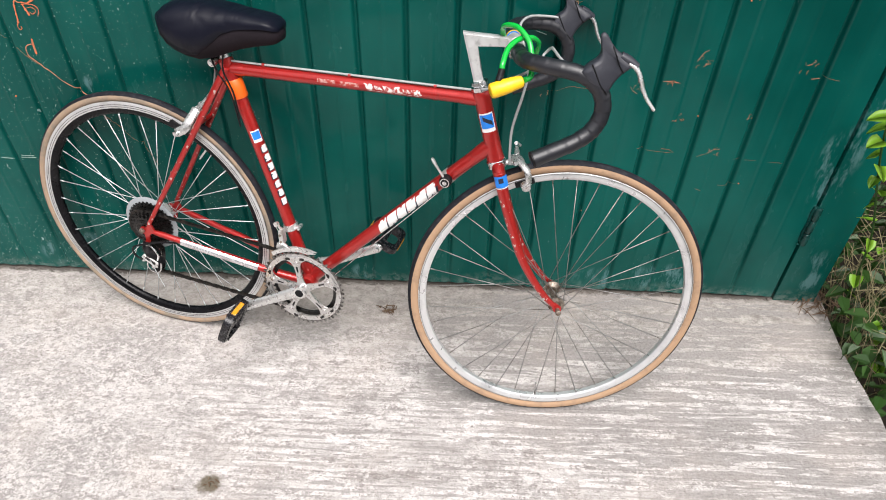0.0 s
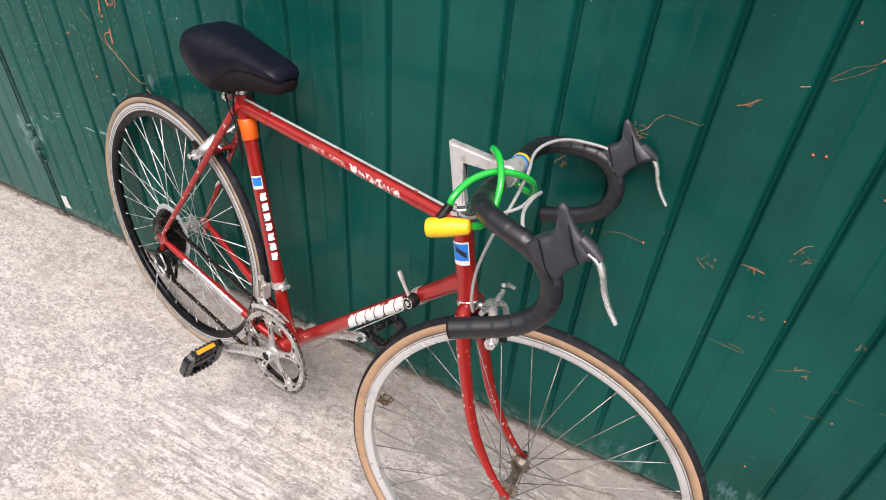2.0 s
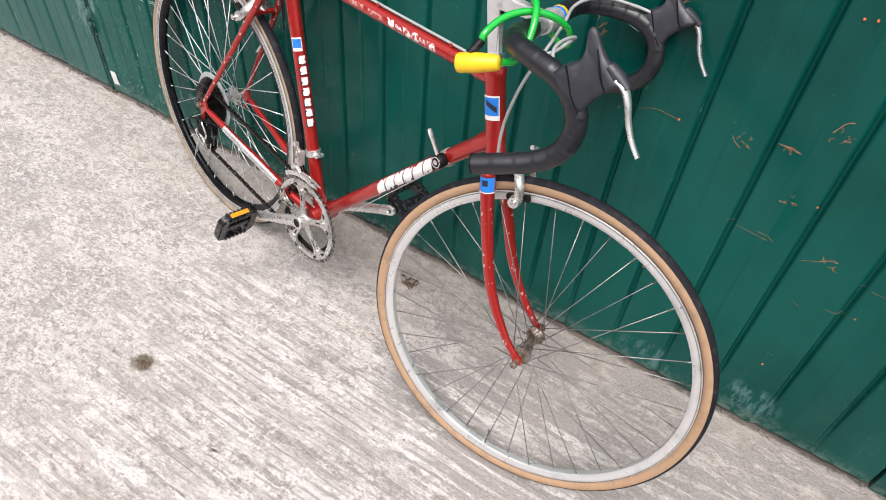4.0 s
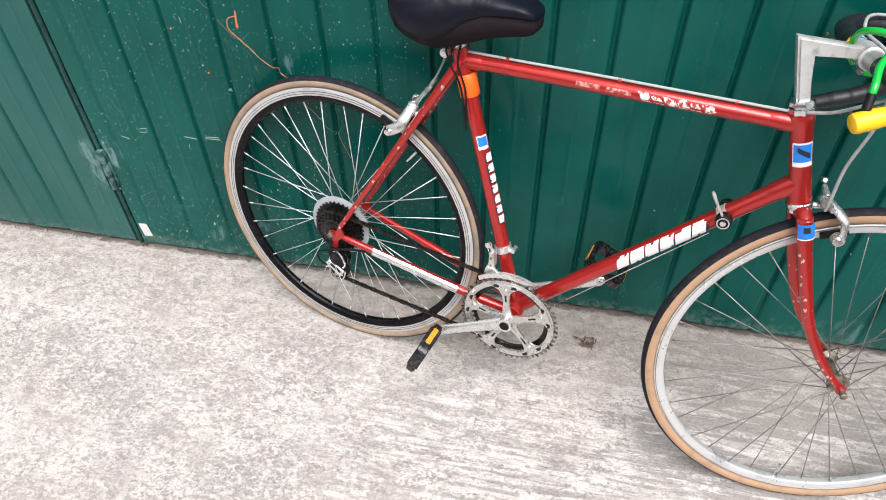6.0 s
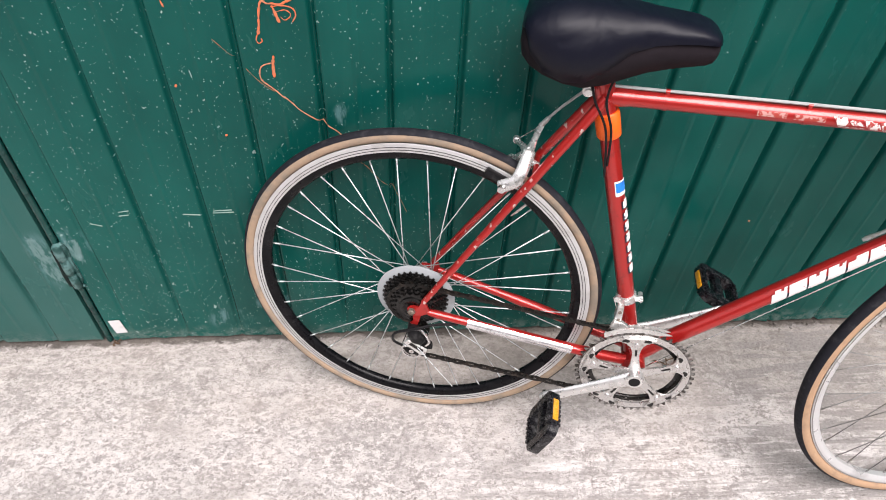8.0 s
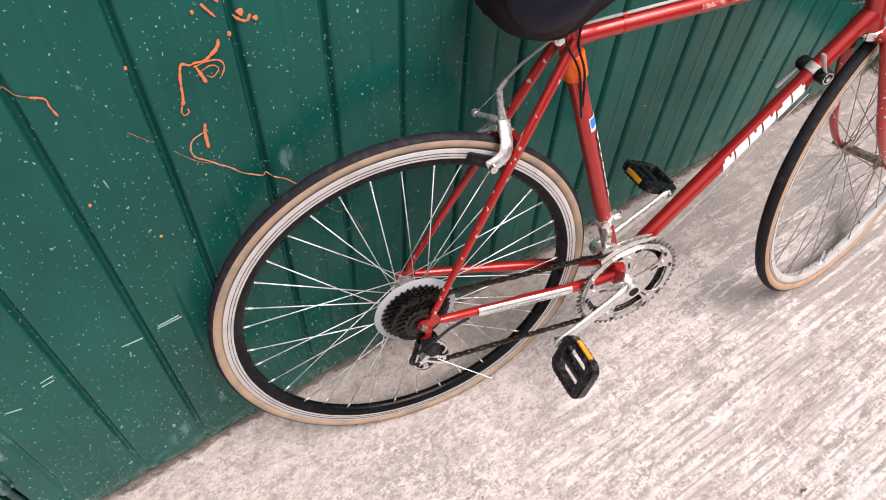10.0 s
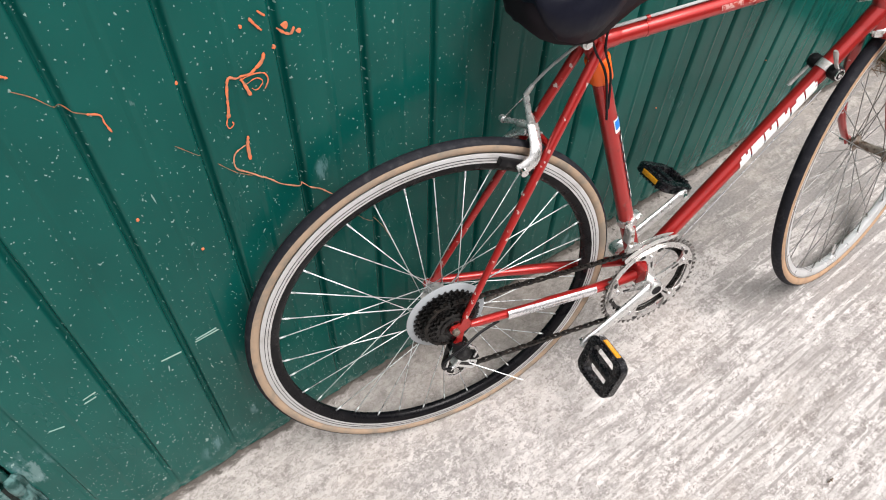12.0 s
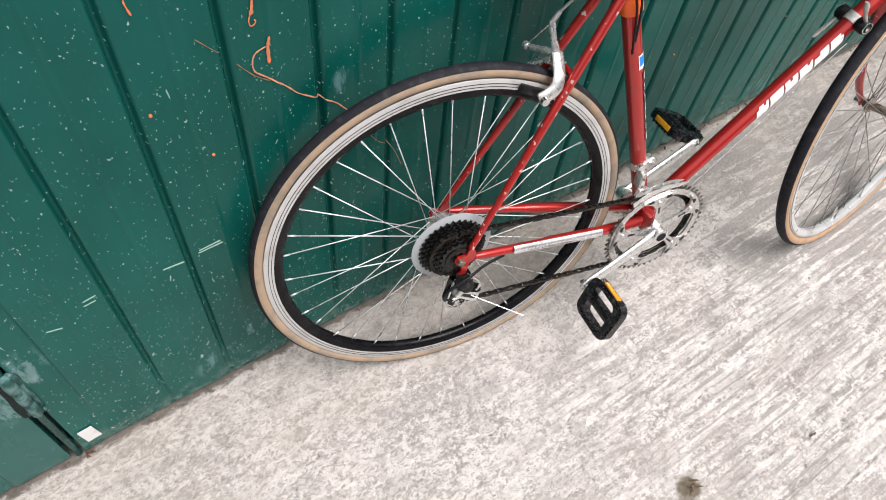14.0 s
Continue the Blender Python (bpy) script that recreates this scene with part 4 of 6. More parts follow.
for k in range(7):
    t = 0.187 + 0.0225 * k
    decal("lettering_shadow", SEAT_LUG, BB, 0.0149, t + 0.003, t + 0.0185, 32, 84, INK)
    glyph(SEAT_LUG, BB, 0.0153, t, t + 0.0165, 42, 92, WHITE, 0.0, 90 + k)
for k in range(6):
    t = 0.315 + 0.020 * k
    glyph(tt0, tt1, 0.0135, t, t + (0.0170, 0.0150, 0.0185)[k % 3], (-16, -8, -20)[k % 3], (34, 22, 28)[k % 3], SCRIPT, -0.008, 110 + k)
decal("lettering_stripe", tt0, tt1, 0.0135, 0.318, 0.432, -27, -22, SCRIPT, -0.002)
decal("lettering_bar", tt0, tt1, 0.0135, 0.206, 0.246, -6, 26, FADED)
decal("lettering_bar", tt0, tt1, 0.0135, 0.256, 0.298, -8, 24, FADED)
decal("sticker", HEAD_T, HEAD_B, 0.0171, 0.042, 0.082, -38, 62, WHITE)
decal("sticker_field", HEAD_T, HEAD_B, 0.0175, 0.045, 0.074, -32, 56, BLUE)
decal("sticker_mark", HEAD_T, HEAD_B, 0.0179, 0.048, 0.057, -12, 46, INK, 0.012)
for s in (0.13, 0.27, 0.33):
    decal("stay_mark", V(0.245, 0.408, 0.020), V(0.020, 0.022, 0.0595), 0.0080, s, s + 0.006, 20, 50, FADED)

PANEL = worn("chromed_stay_panel", (0.72, 0.71, 0.72), (0.42, 0.40, 0.41), 0.18, 0.75, scale=30, lo=0.45, hi=0.7)
p, q = V(0.100, -0.0160, 0.0532), V(0.296, -0.0607, 0.0357)
decal("stay_panel", p, q, 0.0105, 0.0, (q - p).length, -34, 66, PANEL)
for k in range(7):
    decal("stay_lettering_bar", p, q, 0.0109, 0.030 + 0.0075 * k, 0.0345 + 0.0075 * k, 6, 22, GREY_CABLE, 0.002)

# ---- wheels ----


def wheel(name, label, at, rear):
    rim_in = 0.2988 if rear else 0.2968
    RIM_R, TYRE_C, TYRE_T = (0.3130, 0.3240, 0.0118) if rear else (0.3123, 0.3250, 0.0134)
    w = part(name, lathe([(RIM_R, -0.0105), (RIM_R + 0.002, -0.0095), (RIM_R - 0.004, -0.006), (RIM_R - 0.004, 0.006), (RIM_R + 0.002, 0.0095), (RIM_R, 0.0105), (rim_in + 0.0065, 0.0108),
                          (rim_in, 0.0060 if not rear else 0.0108), (rim_in - 0.0008, 0.0), (rim_in, -0.0060 if not rear else -0.0108), (rim_in + 0.0065, -0.0108)], 120), LINED_ALLOY if rear else RIM_ALLOY, bike, label, at)
    if rear:
        for off in (0.0036, 0.0084):
            for s in (-1, 1):
                part("brake_track_line", lathe([(rim_in + off, 0.0107 * s), (rim_in + off, 0.0112 * s), (rim_in + off + 0.0009, 0.0112 * s), (rim_in + off + 0.0009, 0.0107 * s)], 96), BLACK, w)
        part("deep_rim", lathe([(0.2992, -0.0104), (0.2992, 0.0104), (0.2895, 0.0092), (0.2835, 0.0050), (0.2820, 0.0), (0.2835, -0.0050), (0.2895, -0.0092)], 120), BLACK_RIM, w, "black enamelled deep rim")
    else:
        for s in (-1, 1):
            part("rim_edge_line", lathe([(RIM_R - 0.0012, 0.0104 * s), (RIM_R - 0.0012, 0.0112 * s), (RIM_R + 0.0002, 0.0112 * s), (RIM_R + 0.0002, 0.0104 * s)], 96), DARK_SPOKE, w)
    # tyre: black tread with tan walls
    ang = [radians(a) for a in range(-62, 63, 12)]
    tread = [(TYRE_C + TYRE_T * math.cos(a), TYRE_T * math.sin(a)) for a in ang] + [(TYRE_C + (TYRE_T - 0.003) * math.cos(a), (TYRE_T - 0.003) * math.sin(a)) for a in ang[::-1]]
    ty = part("tyre", lathe(tread, 120), RUBBER, w, "black tread with tan sidewalls")
    for s in (-1, 1):
        ang = [radians(a) for a in range(58, 171, 14)]
        side = [(TYRE_C + (TYRE_T - 0.0004) * math.cos(a), s * (TYRE_T - 0.0004) * math.sin(a)) for a in ang] + [(TYRE_C + (TYRE_T - 0.0022) * math.cos(a), s * (TYRE_T - 0.0022) * math.sin(a)) for a in ang[::-1]]
        part("sidewall", lathe(side, 120), OLD_TANWALL if rear else TANWALL, ty, "tan rubber sidewall")
    # hub with two flanges
    fr = 0.0190 if not rear else 0.024
    c_l, c_r = (0.034, -0.034) if not rear else (0.034, -0.020)
    core = 0.0115 if rear else 0.0085
    prof = [(0.0045, 0.062), (0.0045, 0.047), (0.009, 0.046), (0.011, c_l + 0.004), (fr, c_l + 0.0015), (fr, c_l - 0.0015), (core + 0.001, c_l - 0.008), (core, 0.0), (core + 0.001, c_r + 0.008), (fr, c_r + 0.0015), (fr, c_r - 0.0015), (0.011, c_r - 0.004), (0.009, -0.046), (0.0045, -0.047), (0.0045, -0.066)]
    part("hub", lathe(prof, 28, closed=False), ALLOY if rear else RUSTY, w)
    part("axle_nut", lathe([(0.0085, 0.058), (0.0085, 0.066), (0.006, 0.068)], 6, closed=False), ALLOY if rear else CHROME, w)
    part("axle_nut", lathe([(0.0070, -0.064), (0.0070, -0.070), (0.005, -0.0715)], 6, closed=False), RUSTY, w)
    # 36 spokes, crossed three times
    r_end = (0.2830 if rear else 0.2976)
    rad = 0.00094 if rear else 0.00092
    for flange, c in ((0, c_l), (1, c_r)):
        for lead in (1, -1):
            a = radians(64 * lead)
            p = Vector((fr * 0.88 * math.cos(a), c + 0.0014 * lead, fr * 0.88 * math.sin(a)))
            q = Vector((r_end, 0.003 if c > 0 else -0.003, 0))
            bm = tube([p, q], rad, 6)
            tube([along(p, q, 0.955), q], rad * 1.75, 6, bm)
            me = bpy.data.meshes.new("spoke")
            bm.to_mesh(me)
            bm.free()
            me.materials.append(SPOKE if rear else DARK_SPOKE)
            me.shade_smooth()
            for k in range(9):
                turn = radians(40 * k + (20 if lead < 0 else 0) + (10 if flange else 0) + (11 if rear else 1.5))
                shared("spoke", me, w, at=Matrix.Rotation(turn, 4, "Y"))
    v = radians(52 if rear else 268)
    tip = Vector((math.cos(v), 0, math.sin(v)))
    part("valve", tube([tip * (r_end + 0.008), tip * (r_end - 0.02), tip * (r_end - 0.036)], [0.003, 0.003, 0.002], 8), CHROME, w)
    return w


front = wheel("front_wheel", "silver alloy front rim with tan-walled tyre", STEER @ Matrix.Translation(HUB_F), False)
rear_w = wheel("rear_wheel", "silver and black deep rear rim with tan-walled tyre", Matrix.Translation(V(0, 0.001)), True)

# freewheel, spoke protector
disc = worn("frosted_plastic", (0.29, 0.31, 0.325), (0.22, 0.24, 0.25), 0.4, scale=20)
part("spoke_protector", lathe([(0.030, -0.0245), (0.0715, -0.0230), (0.0730, -0.0240), (0.0715, -0.0250), (0.030, -0.0265)], 64), disc, rear_w, "frosted grey plastic disc")


def toothed(r, teeth, depth, share=0.45):
    pts = []
    for k in range(teeth):
        for f, rr in ((0.0, r - depth), (0.5 - share / 2, r - depth), (0.5 - share / 5, r), (0.5 + share / 5, r), (0.5 + share / 2, r - depth)):
            a = 2 * math.pi * (k + f) / teeth
            pts.append((rr * math.cos(a), rr * math.sin(a)))
    return pts


for k, (r, teeth) in enumerate(((0.0620, 34), (0.0580, 32), (0.0535, 29), (0.0490, 26), (0.0445, 24), (0.0395, 21), (0.0345, 18))):
    outer = toothed(r, teeth, 0.0042, 0.6)
    inner = [(0.019 * math.cos(2 * math.pi * i / len(outer)), 0.019 * math.sin(2 * math.pi * i / len(outer))) for i in range(len(outer))]
    y = -0.0285 - 0.0043 * k
    part("cog", ring_plate(inner, outer, y - 0.0012, y + 0.0012), COG, rear_w, smooth=False)
part("freewheel_body", lathe([(0.024, -0.027), (0.024, -0.0575), (0.018, -0.059), (0.012, -0.056)], 32, closed=False), COG, rear_w)

# ---- cranks and chainrings ----
CR = Matrix.Translation(BB)
outer = toothed(0.1080, 52, 0.0065, 0.6)
n_o = len(outer)
inner = [(0.0870 * math.cos(2 * math.pi * i / n_o), 0.0870 * math.sin(2 * math.pi * i / n_o)) for i in range(n_o)]
mid = [(0.0992 * math.cos(2 * math.pi * i / n_o), 0.0992 * math.sin(2 * math.pi * i / n_o)) for i in range(n_o)]
rings = part("chainring", ring_plate(inner, mid, -0.0480, -0.0440), RING_ALLOY, bike, "large silver chainring with teeth darkened for shade", CR, flat_angle=30)
part("chainring_teeth", ring_plate(mid, outer, -0.0472, -0.0448), SHADED_TEETH, rings, smooth=False)
outer = toothed(0.0880, 42, 0.0050)
inner = [(0.0760 * math.cos(2 * math.pi * i / len(outer)), 0.0760 * math.sin(2 * math.pi * i / len(outer))) for i in range(len(outer))]
part("inner_chainring", ring_plate(inner, outer, -0.0390, -0.0360), COG, rings, flat_angle=30)
ARM = math.atan2(-0.165 + 0.088, 0.267 - 0.418)
for k in range(5):
    a = ARM + math.pi / 5 + 2 * math.pi * k / 5
    bm = bmesh.new()
    m = Matrix.Rotation(-a, 4, "Y")
    half = [(0.012, 0.012), (0.030, 0.0080), (0.052, 0.0062), (0.066, 0.0072), (0.075, 0.0108), (0.081, 0.0165), (0.0848, 0.024), (0.0866, 0.034), (0.0900, 0.034), (0.0935, 0.020)]
    outline = [(x, -y) for x, y in half] + [(x, y) for x, y in half[::-1]]
    slab_of(outline, -0.0525, -0.0480, bm, m, 0.001)
    sp = part("spider_arm", bm, RING_ALLOY, rings)
    slot = slab_of([(0.050, -0.0016), (0.066, -0.0022), (0.066, 0.0022), (0.050, 0.0016)], -0.0531, -0.0522, m=m)
    part("spider_slot", slot, COG, rings, smooth=False)
    bolt = lathe([(0.0048, -0.0475), (0.0048, -0.0545), (0.003, -0.0548)], 12, closed=False, turn=m @ Matrix.Translation((0.0775, 0, 0)))
    part("chainring_bolt", bolt, CHROME, rings)
    for s in (-1, 1):
        hole = slab_of([(0.0890 + 0.0036 * math.cos(t) - 0.002 * abs(math.sin(t)), 0.0190 * s + 0.0068 * math.sin(t)) for t in [2 * math.pi * i / 12 for i in range(12)]], -0.0531, -0.0522, m=m)
        part("chainring_slot", hole, COG, rings, smooth=False)


def crank(s, angle):
    end = V(0.171 * math.cos(angle), 0.171 * math.sin(angle), 0.072 * s)
    root = V(0, 0, 0.060 * s)
    run = [along(root, end, t) for t in (-0.06, 0.0, 0.08, 0.25, 0.75, 0.94, 1.0, 1.06)]
    arm = part("crank", tube(run, [0.006, 0.0170, 0.0165, 0.0138, 0.0120, 0.0130, 0.0128, 0.006], 16, squash=0.52, ref=(0, 1, 0)), ALLOY, bike, "silver alloy crank arm", CR)
    turn = Matrix.Translation(root)
    part("crank_boss", lathe([(0.0170, 0.014 * s), (0.0170, -0.006 * s), (0.0155, -0.0105 * s), (0.0112, -0.0110 * s)], 28, closed=False, turn=turn), ALLOY, arm)
    part("dust_cap", lathe([(0.0105, -0.008 * s), (0.0105, -0.0116 * s), (0.006, -0.0112 * s)], 24, closed=False, turn=turn), BLACK, arm)
    part("pedal_eye", lathe([(0.0075, -0.004 * s), (0.0075, -0.0100 * s), (0.004, -0.0102 * s)], 16, closed=False, turn=Matrix.Translation(end)), BLACK if s < 0 else ALLOY, arm)
    return BB + end


def pedal(at, s, tilt):
    """A black plastic cage pedal with amber reflectors on both edges; local x across the foot, y outward."""
    m = Matrix.Translation(at) @ Matrix.Rotation(radians(tilt), 4, "Y") @ Matrix.Diagonal((1, -s, 1, 1))
    bm = tube([m @ Vector((0, -0.012, 0)), m @ Vector((0, 0.024, 0))], 0.0055, 12)
    spindle = part("pedal", bm, CHROME, bike, "black plastic platform pedal with amber reflectors")
    def loop(hx, hy, r):
        pts = []
        for cx, cy, a0 in ((hx - r, hy - r, 0), (r - hx, hy - r, 90), (r - hx, r - hy, 180), (hx - r, r - hy, 270)):
            pts += [(cx + r * math.cos(radians(a0 + 18 * k)), cy + r * math.sin(radians(a0 + 18 * k))) for k in range(6)]
        return pts

    lay = m @ pose(0, 0.061, 0, 90, 0, 0)
    body = ring_plate(loop(0.034, 0.031, 0.012), loop(0.0445, 0.050, 0.020), -0.0080, 0.0080, m=lay)
    ring_plate(loop(0.033, 0.030, 0.011), loop(0.041, 0.0465, 0.018), -0.0100, 0.0100, body, lay)
    box(body, (0.019, 0.088, 0.017), m @ pose(0, 0.061, 0), 0.006)
    for x in (-0.0415, 0.0415):
        for k in range(6):
            for z in (-0.0100, 0.0100):
                box(body, (0.006, 0.0055, 0.006), m @ pose(x * 0.92, 0.036 + 0.0102 * k, z))
    part("pedal_body", body, PEDAL_BLACK, spindle)
    for x in (-0.0445, 0.0445):
        r = bmesh.new()
        box(r, (0.0035, 0.046, 0.011), m @ pose(x, 0.060, 0), 0.001)
        part("reflector", r, AMBER, spindle, "amber pedal reflector")


pedal(crank(1, ARM), 1, -68)
pedal(crank(-1, ARM + math.pi), -1, 25)

# ---- chain and derailleurs ----


def arc(c, r, a0, a1, n):
    return [(c[0] + r * math.cos(radians(a0 + (a1 - a0) * k / n)), c[1] + r * math.sin(radians(a0 + (a1 - a0) * k / n))) for k in range(n + 1)]


bb2 = (0.418, -0.088)
PULLEY_U, PULLEY_L = (0.012, -0.068), (0.001, -0.117)
loop = []
for a, b in arc((0, 0.001), 0.0465, 82, 262, 16):
    loop.append(V(a, b, 0.044))
loop += [V(a, b, 0.044) for a, b in arc(PULLEY_U, 0.014, 130, -30, 8)]
loop += [V(a, b, 0.044) for a, b in arc(PULLEY_L, 0.014, 140, 262, 8)]
loop += [V(a, b, 0.0375) for a, b in arc(bb2, 0.0850, -98, 84, 36)]
dense = []
for p, q in zip(loop, loop[1:] + loop[:1]):
    n = max(1, int((q - p).length / 0.004))
    dense += [along(p, q, k / n) for k in range(n)]
acc, bm, side = 0.0, bmesh.new(), 0
for p, q in zip(dense, dense[1:] + dense[:1]):
    acc += (q - p).length
    if acc >= 0.0127:
        acc -= 0.0127
        side ^= 1
        dirn = (q - p).normalized()
        up = Vector((0, 1, 0)).cross(dirn)
        m = Matrix((dirn, Vector((0, 1, 0)), up)).transposed().to_4x4()
        m.translation = q
        gap = 0.0034 if side else 0.0022
        for s in (-1, 1):
            box(bm, (0.0160, 0.0011, 0.0058), m @ Matrix.Translation((0, s * gap, 0)))
        box(bm, (0.0055, 0.0064, 0.0055), m @ Matrix.Translation((0.0063, 0, 0)))
part("chain", bm, CHAINM, bike, "dark oily roller chain", smooth=False)

bm = tube(spline([V(0.004, -0.034, 0.062), V(0.004, -0.046, 0.066), V(0.010, -0.062, 0.066), V(0.018, -0.074, 0.058)], 4), [0.010] * 4 + [0.012] * 4 + [0.0135] * 4 + [0.012], 14)
der = part("rear_derailleur", bm, BLACK, bike, "black and silver rear derailleur")
def stadium(r, n=12):
    (ax, az), (bx, bz) = PULLEY_U, PULLEY_L
    th = math.degrees(math.atan2(bz - az, bx - ax))
    return arc((bx, bz), r * 1.1, th - 90, th + 90, n) + arc((ax, az), r, th + 90, th + 270, n)


part("outer_cage", ring_plate(stadium(0.0160), stadium(0.0192), -0.0530, -0.0512), CHROME, der, flat_angle=30)
part("inner_cage", ring_plate(stadium(0.0100), stadium(0.0195), -0.0375, -0.0355), COG, der, flat_angle=30)
for (a, b) in (PULLEY_U, PULLEY_L):
    part("jockey_wheel", slab_of([(a + x, b + z) for x, z in toothed(0.0175, 11, 0.004)], -0.0475, -0.0405), BLACK, der, smooth=False)
    part("jockey_bolt", lathe([(0.005, -0.051), (0.005, -0.0565), (0.003, -0.057)], 12, closed=False, turn=Matrix.Translation(V(a, b))), CHROME, der)
bm = slab_of([(-0.004, -0.066), (0.010, -0.056), (0.040, -0.078), (0.042, -0.090), (0.030, -0.092)], -0.068, -0.056, bevel=0.002)
part("parallelogram", bm, BLACK, der)
bm = slab_of([(-0.012, -0.074), (-0.003, -0.064), (0.034, -0.084), (0.030, -0.099), (0.022, -0.101)], -0.0765, -0.0725, bevel=0.001)
plate = part("silver_plate", bm, ALLOY, der, "silver derailleur link")
part("link_slot", slab_of([(-0.001, -0.075), (0.003, -0.070), (0.027, -0.085), (0.024, -0.092)], -0.0772, -0.0762), COG, plate, smooth=False)
part("spring_loop", tube(spline([V(0.006, -0.040, 0.071), V(0.018, -0.036, 0.073), V(0.030, -0.048, 0.073), V(0.036, -0.066, 0.071), V(0.030, -0.078, 0.070)], 5), 0.0026, 8), CHROME, der)
part("cage_pivot", lathe([(0.010, -0.056), (0.010, -0.066), (0.007, -0.068)], 18, closed=False, turn=Matrix.Translation(V(0.0, -0.086))), DULL_ALLOY, der)
part("adjuster_barrel", tube([V(-0.016, -0.090, 0.068), V(-0.002, -0.086, 0.068)], 0.0042, 10), ALLOY, der)
part("gear_cable", tube(spline([V(0.085, -0.022, 0.058), V(0.045, -0.024, 0.066), V(0.010, -0.030, 0.078), V(-0.026, -0.046, 0.080), V(-0.030, -0.074, 0.074), V(-0.008, -0.092, 0.068)], 6), 0.0026, 8), BLACK, der)

part("wire_end", tube([V(0.016, -0.076, 0.080), V(0.056, -0.087, 0.112), V(0.092, -0.098, 0.139)], [0.0009, 0.0007, 0.0006], 6), SPOKE, der, "loose silver end of the gear wire")

# front changer
m_st = (SEAT_LUG - BB).normalized()
p = BB + m_st * 0.150
fd = part("front_derailleur", tube([p - m_st * 0.008, p - m_st * 0.007, p + m_st * 0.007, p + m_st * 0.008], [0.0155, 0.0178, 0.0178, 0.0155], 22), ALLOY, bike, "silver front derailleur with clamp band")
bm = tube([p + V(0.014, 0.002, 0.006), p + V(0.026, 0.005, 0.004)], [0.0075, 0.0065], 10, squash=0.7)
tube([p + V(0.024, 0.004, 0.012), p + V(0.024, 0.004, -0.008)], 0.0045, 8, bm)
part("clamp_ear", bm, ALLOY, fd)
bm = slab_of([(-0.016, 0.004), (-0.006, 0.006), (-0.004, -0.030), (-0.016, -0.030)], -0.038, -0.018, m=Matrix.Translation(p), bevel=0.0015)
part("changer_link", bm, DULL_ALLOY, fd)
bm = slab_of([(-0.018, -0.026), (-0.002, -0.026), (0.010, -0.034), (0.012, -0.043), (-0.022, -0.042)], -0.044, -0.036, m=Matrix.Translation(p), bevel=0.0012)
part("changer_link", bm, ALLOY, fd)
bm = tube([p + V(-0.012, 0.004, 0.028), p + V(-0.017, 0.016, 0.031), p + V(-0.020, 0.020, 0.032)], [0.0040, 0.0034, 0.0055], 10)
tube([p + V(-0.020, 0.020, 0.029), p + V(-0.021, 0.021, 0.037)], 0.0060, 10, bm)
part("changer_arm", bm, ALLOY, fd)
for dx, dz in ((-0.011, -0.006), (-0.010, -0.025)):
    part("changer_pivot", lathe([(0.0030, -0.037), (0.0030, -0.0405), (0.0018, -0.041)], 10, closed=False, turn=Matrix.Translation(p + V(dx, dz))), RUSTY, fd)
for y, r in ((0.0395, 0.116), (0.0515, 0.1195)):
    pts = arc(bb2, r, 70, 128, 16) + arc(bb2, r - 0.010, 130, 80, 16)
    part("cage_plate", slab_of(pts, -y - 0.0009, -y + 0.0009), ALLOY, fd, flat_angle=30)
part("changer_cable", tube([p + V(-0.028, 0.022, 0.032), BB + V(0.01, -0.026, 0.012)], 0.0011, 6), CHROME, fd)
part("cable_guide_wire", tube([BB + V(0.02, -0.024, 0.012), along(BB, dt_top, 0.74) + V(0.008, -0.008, 0.020)], 0.0010, 6), CHROME, bike)

# down-tube shifters
piv = along(BB, dt_top, 0.795)
for s in (1, -1):
    c = piv + V(0, 0, 0.018 * s)
    sh = part("gear_shifter", lathe([(0.0125, 0.004 * s), (0.0135, 0.0), (0.0135, -0.011 * s), (0.011, -0.014 * s), (0.006, -0.0145 * s)], 26, closed=False, turn=Matrix.Translation(c)), BLACK, bike, "black gear shifter with a grey lever")
    part("shifter_ring", lathe([(0.0085, -0.0140 * s), (0.0105, -0.0140 * s), (0.0105, -0.0158 * s), (0.0085, -0.0158 * s)], 24, turn=Matrix.Translation(c)), CHROME, sh)
    part("shifter_screw", lathe([(0.005, -0.0140 * s), (0.005, -0.0168 * s), (0.003, -0.0172 * s)], 12, closed=False, turn=Matrix.Translation(c)), CHROME, sh)
    tip = c + (V(-0.030, 0.052, 0.004) if s > 0 else V(-0.040, -0.042, -0.004))
    part("shift_lever", tube([c + V(0, 0.004, 0.008 * s), along(c, tip, 0.5) + V(0, 0, 0.008 * s), along(c, tip, 0.9) + V(0, 0, 0.009 * s), tip + V(0, 0, 0.009 * s)], [0.0042, 0.0040, 0.0056, 0.004], 12, squash=0.55), DULL_ALLOY, sh)
part("shifter_band", tube([piv - (dt_top - BB).normalized() * 0.008, piv + (dt_top - BB).normalized() * 0.008], 0.0162, 20), DULL_ALLOY, bike)

# ---- fork, stem, bars (turned with the steering) ----
crown = HEAD_B - AX * 0.014
bm = tube([HEAD_B + AX * 0.005, HEAD_B + AX * 0.003, HEAD_B - AX * 0.004, HEAD_B - AX * 0.006, HEAD_B - AX * 0.011, HEAD_B - AX * 0.013], [0.0185, 0.0206, 0.0206, 0.0188, 0.0200, 0.0165], 26)
part("lower_headset", bm, CHROME, bike, at=STEER)
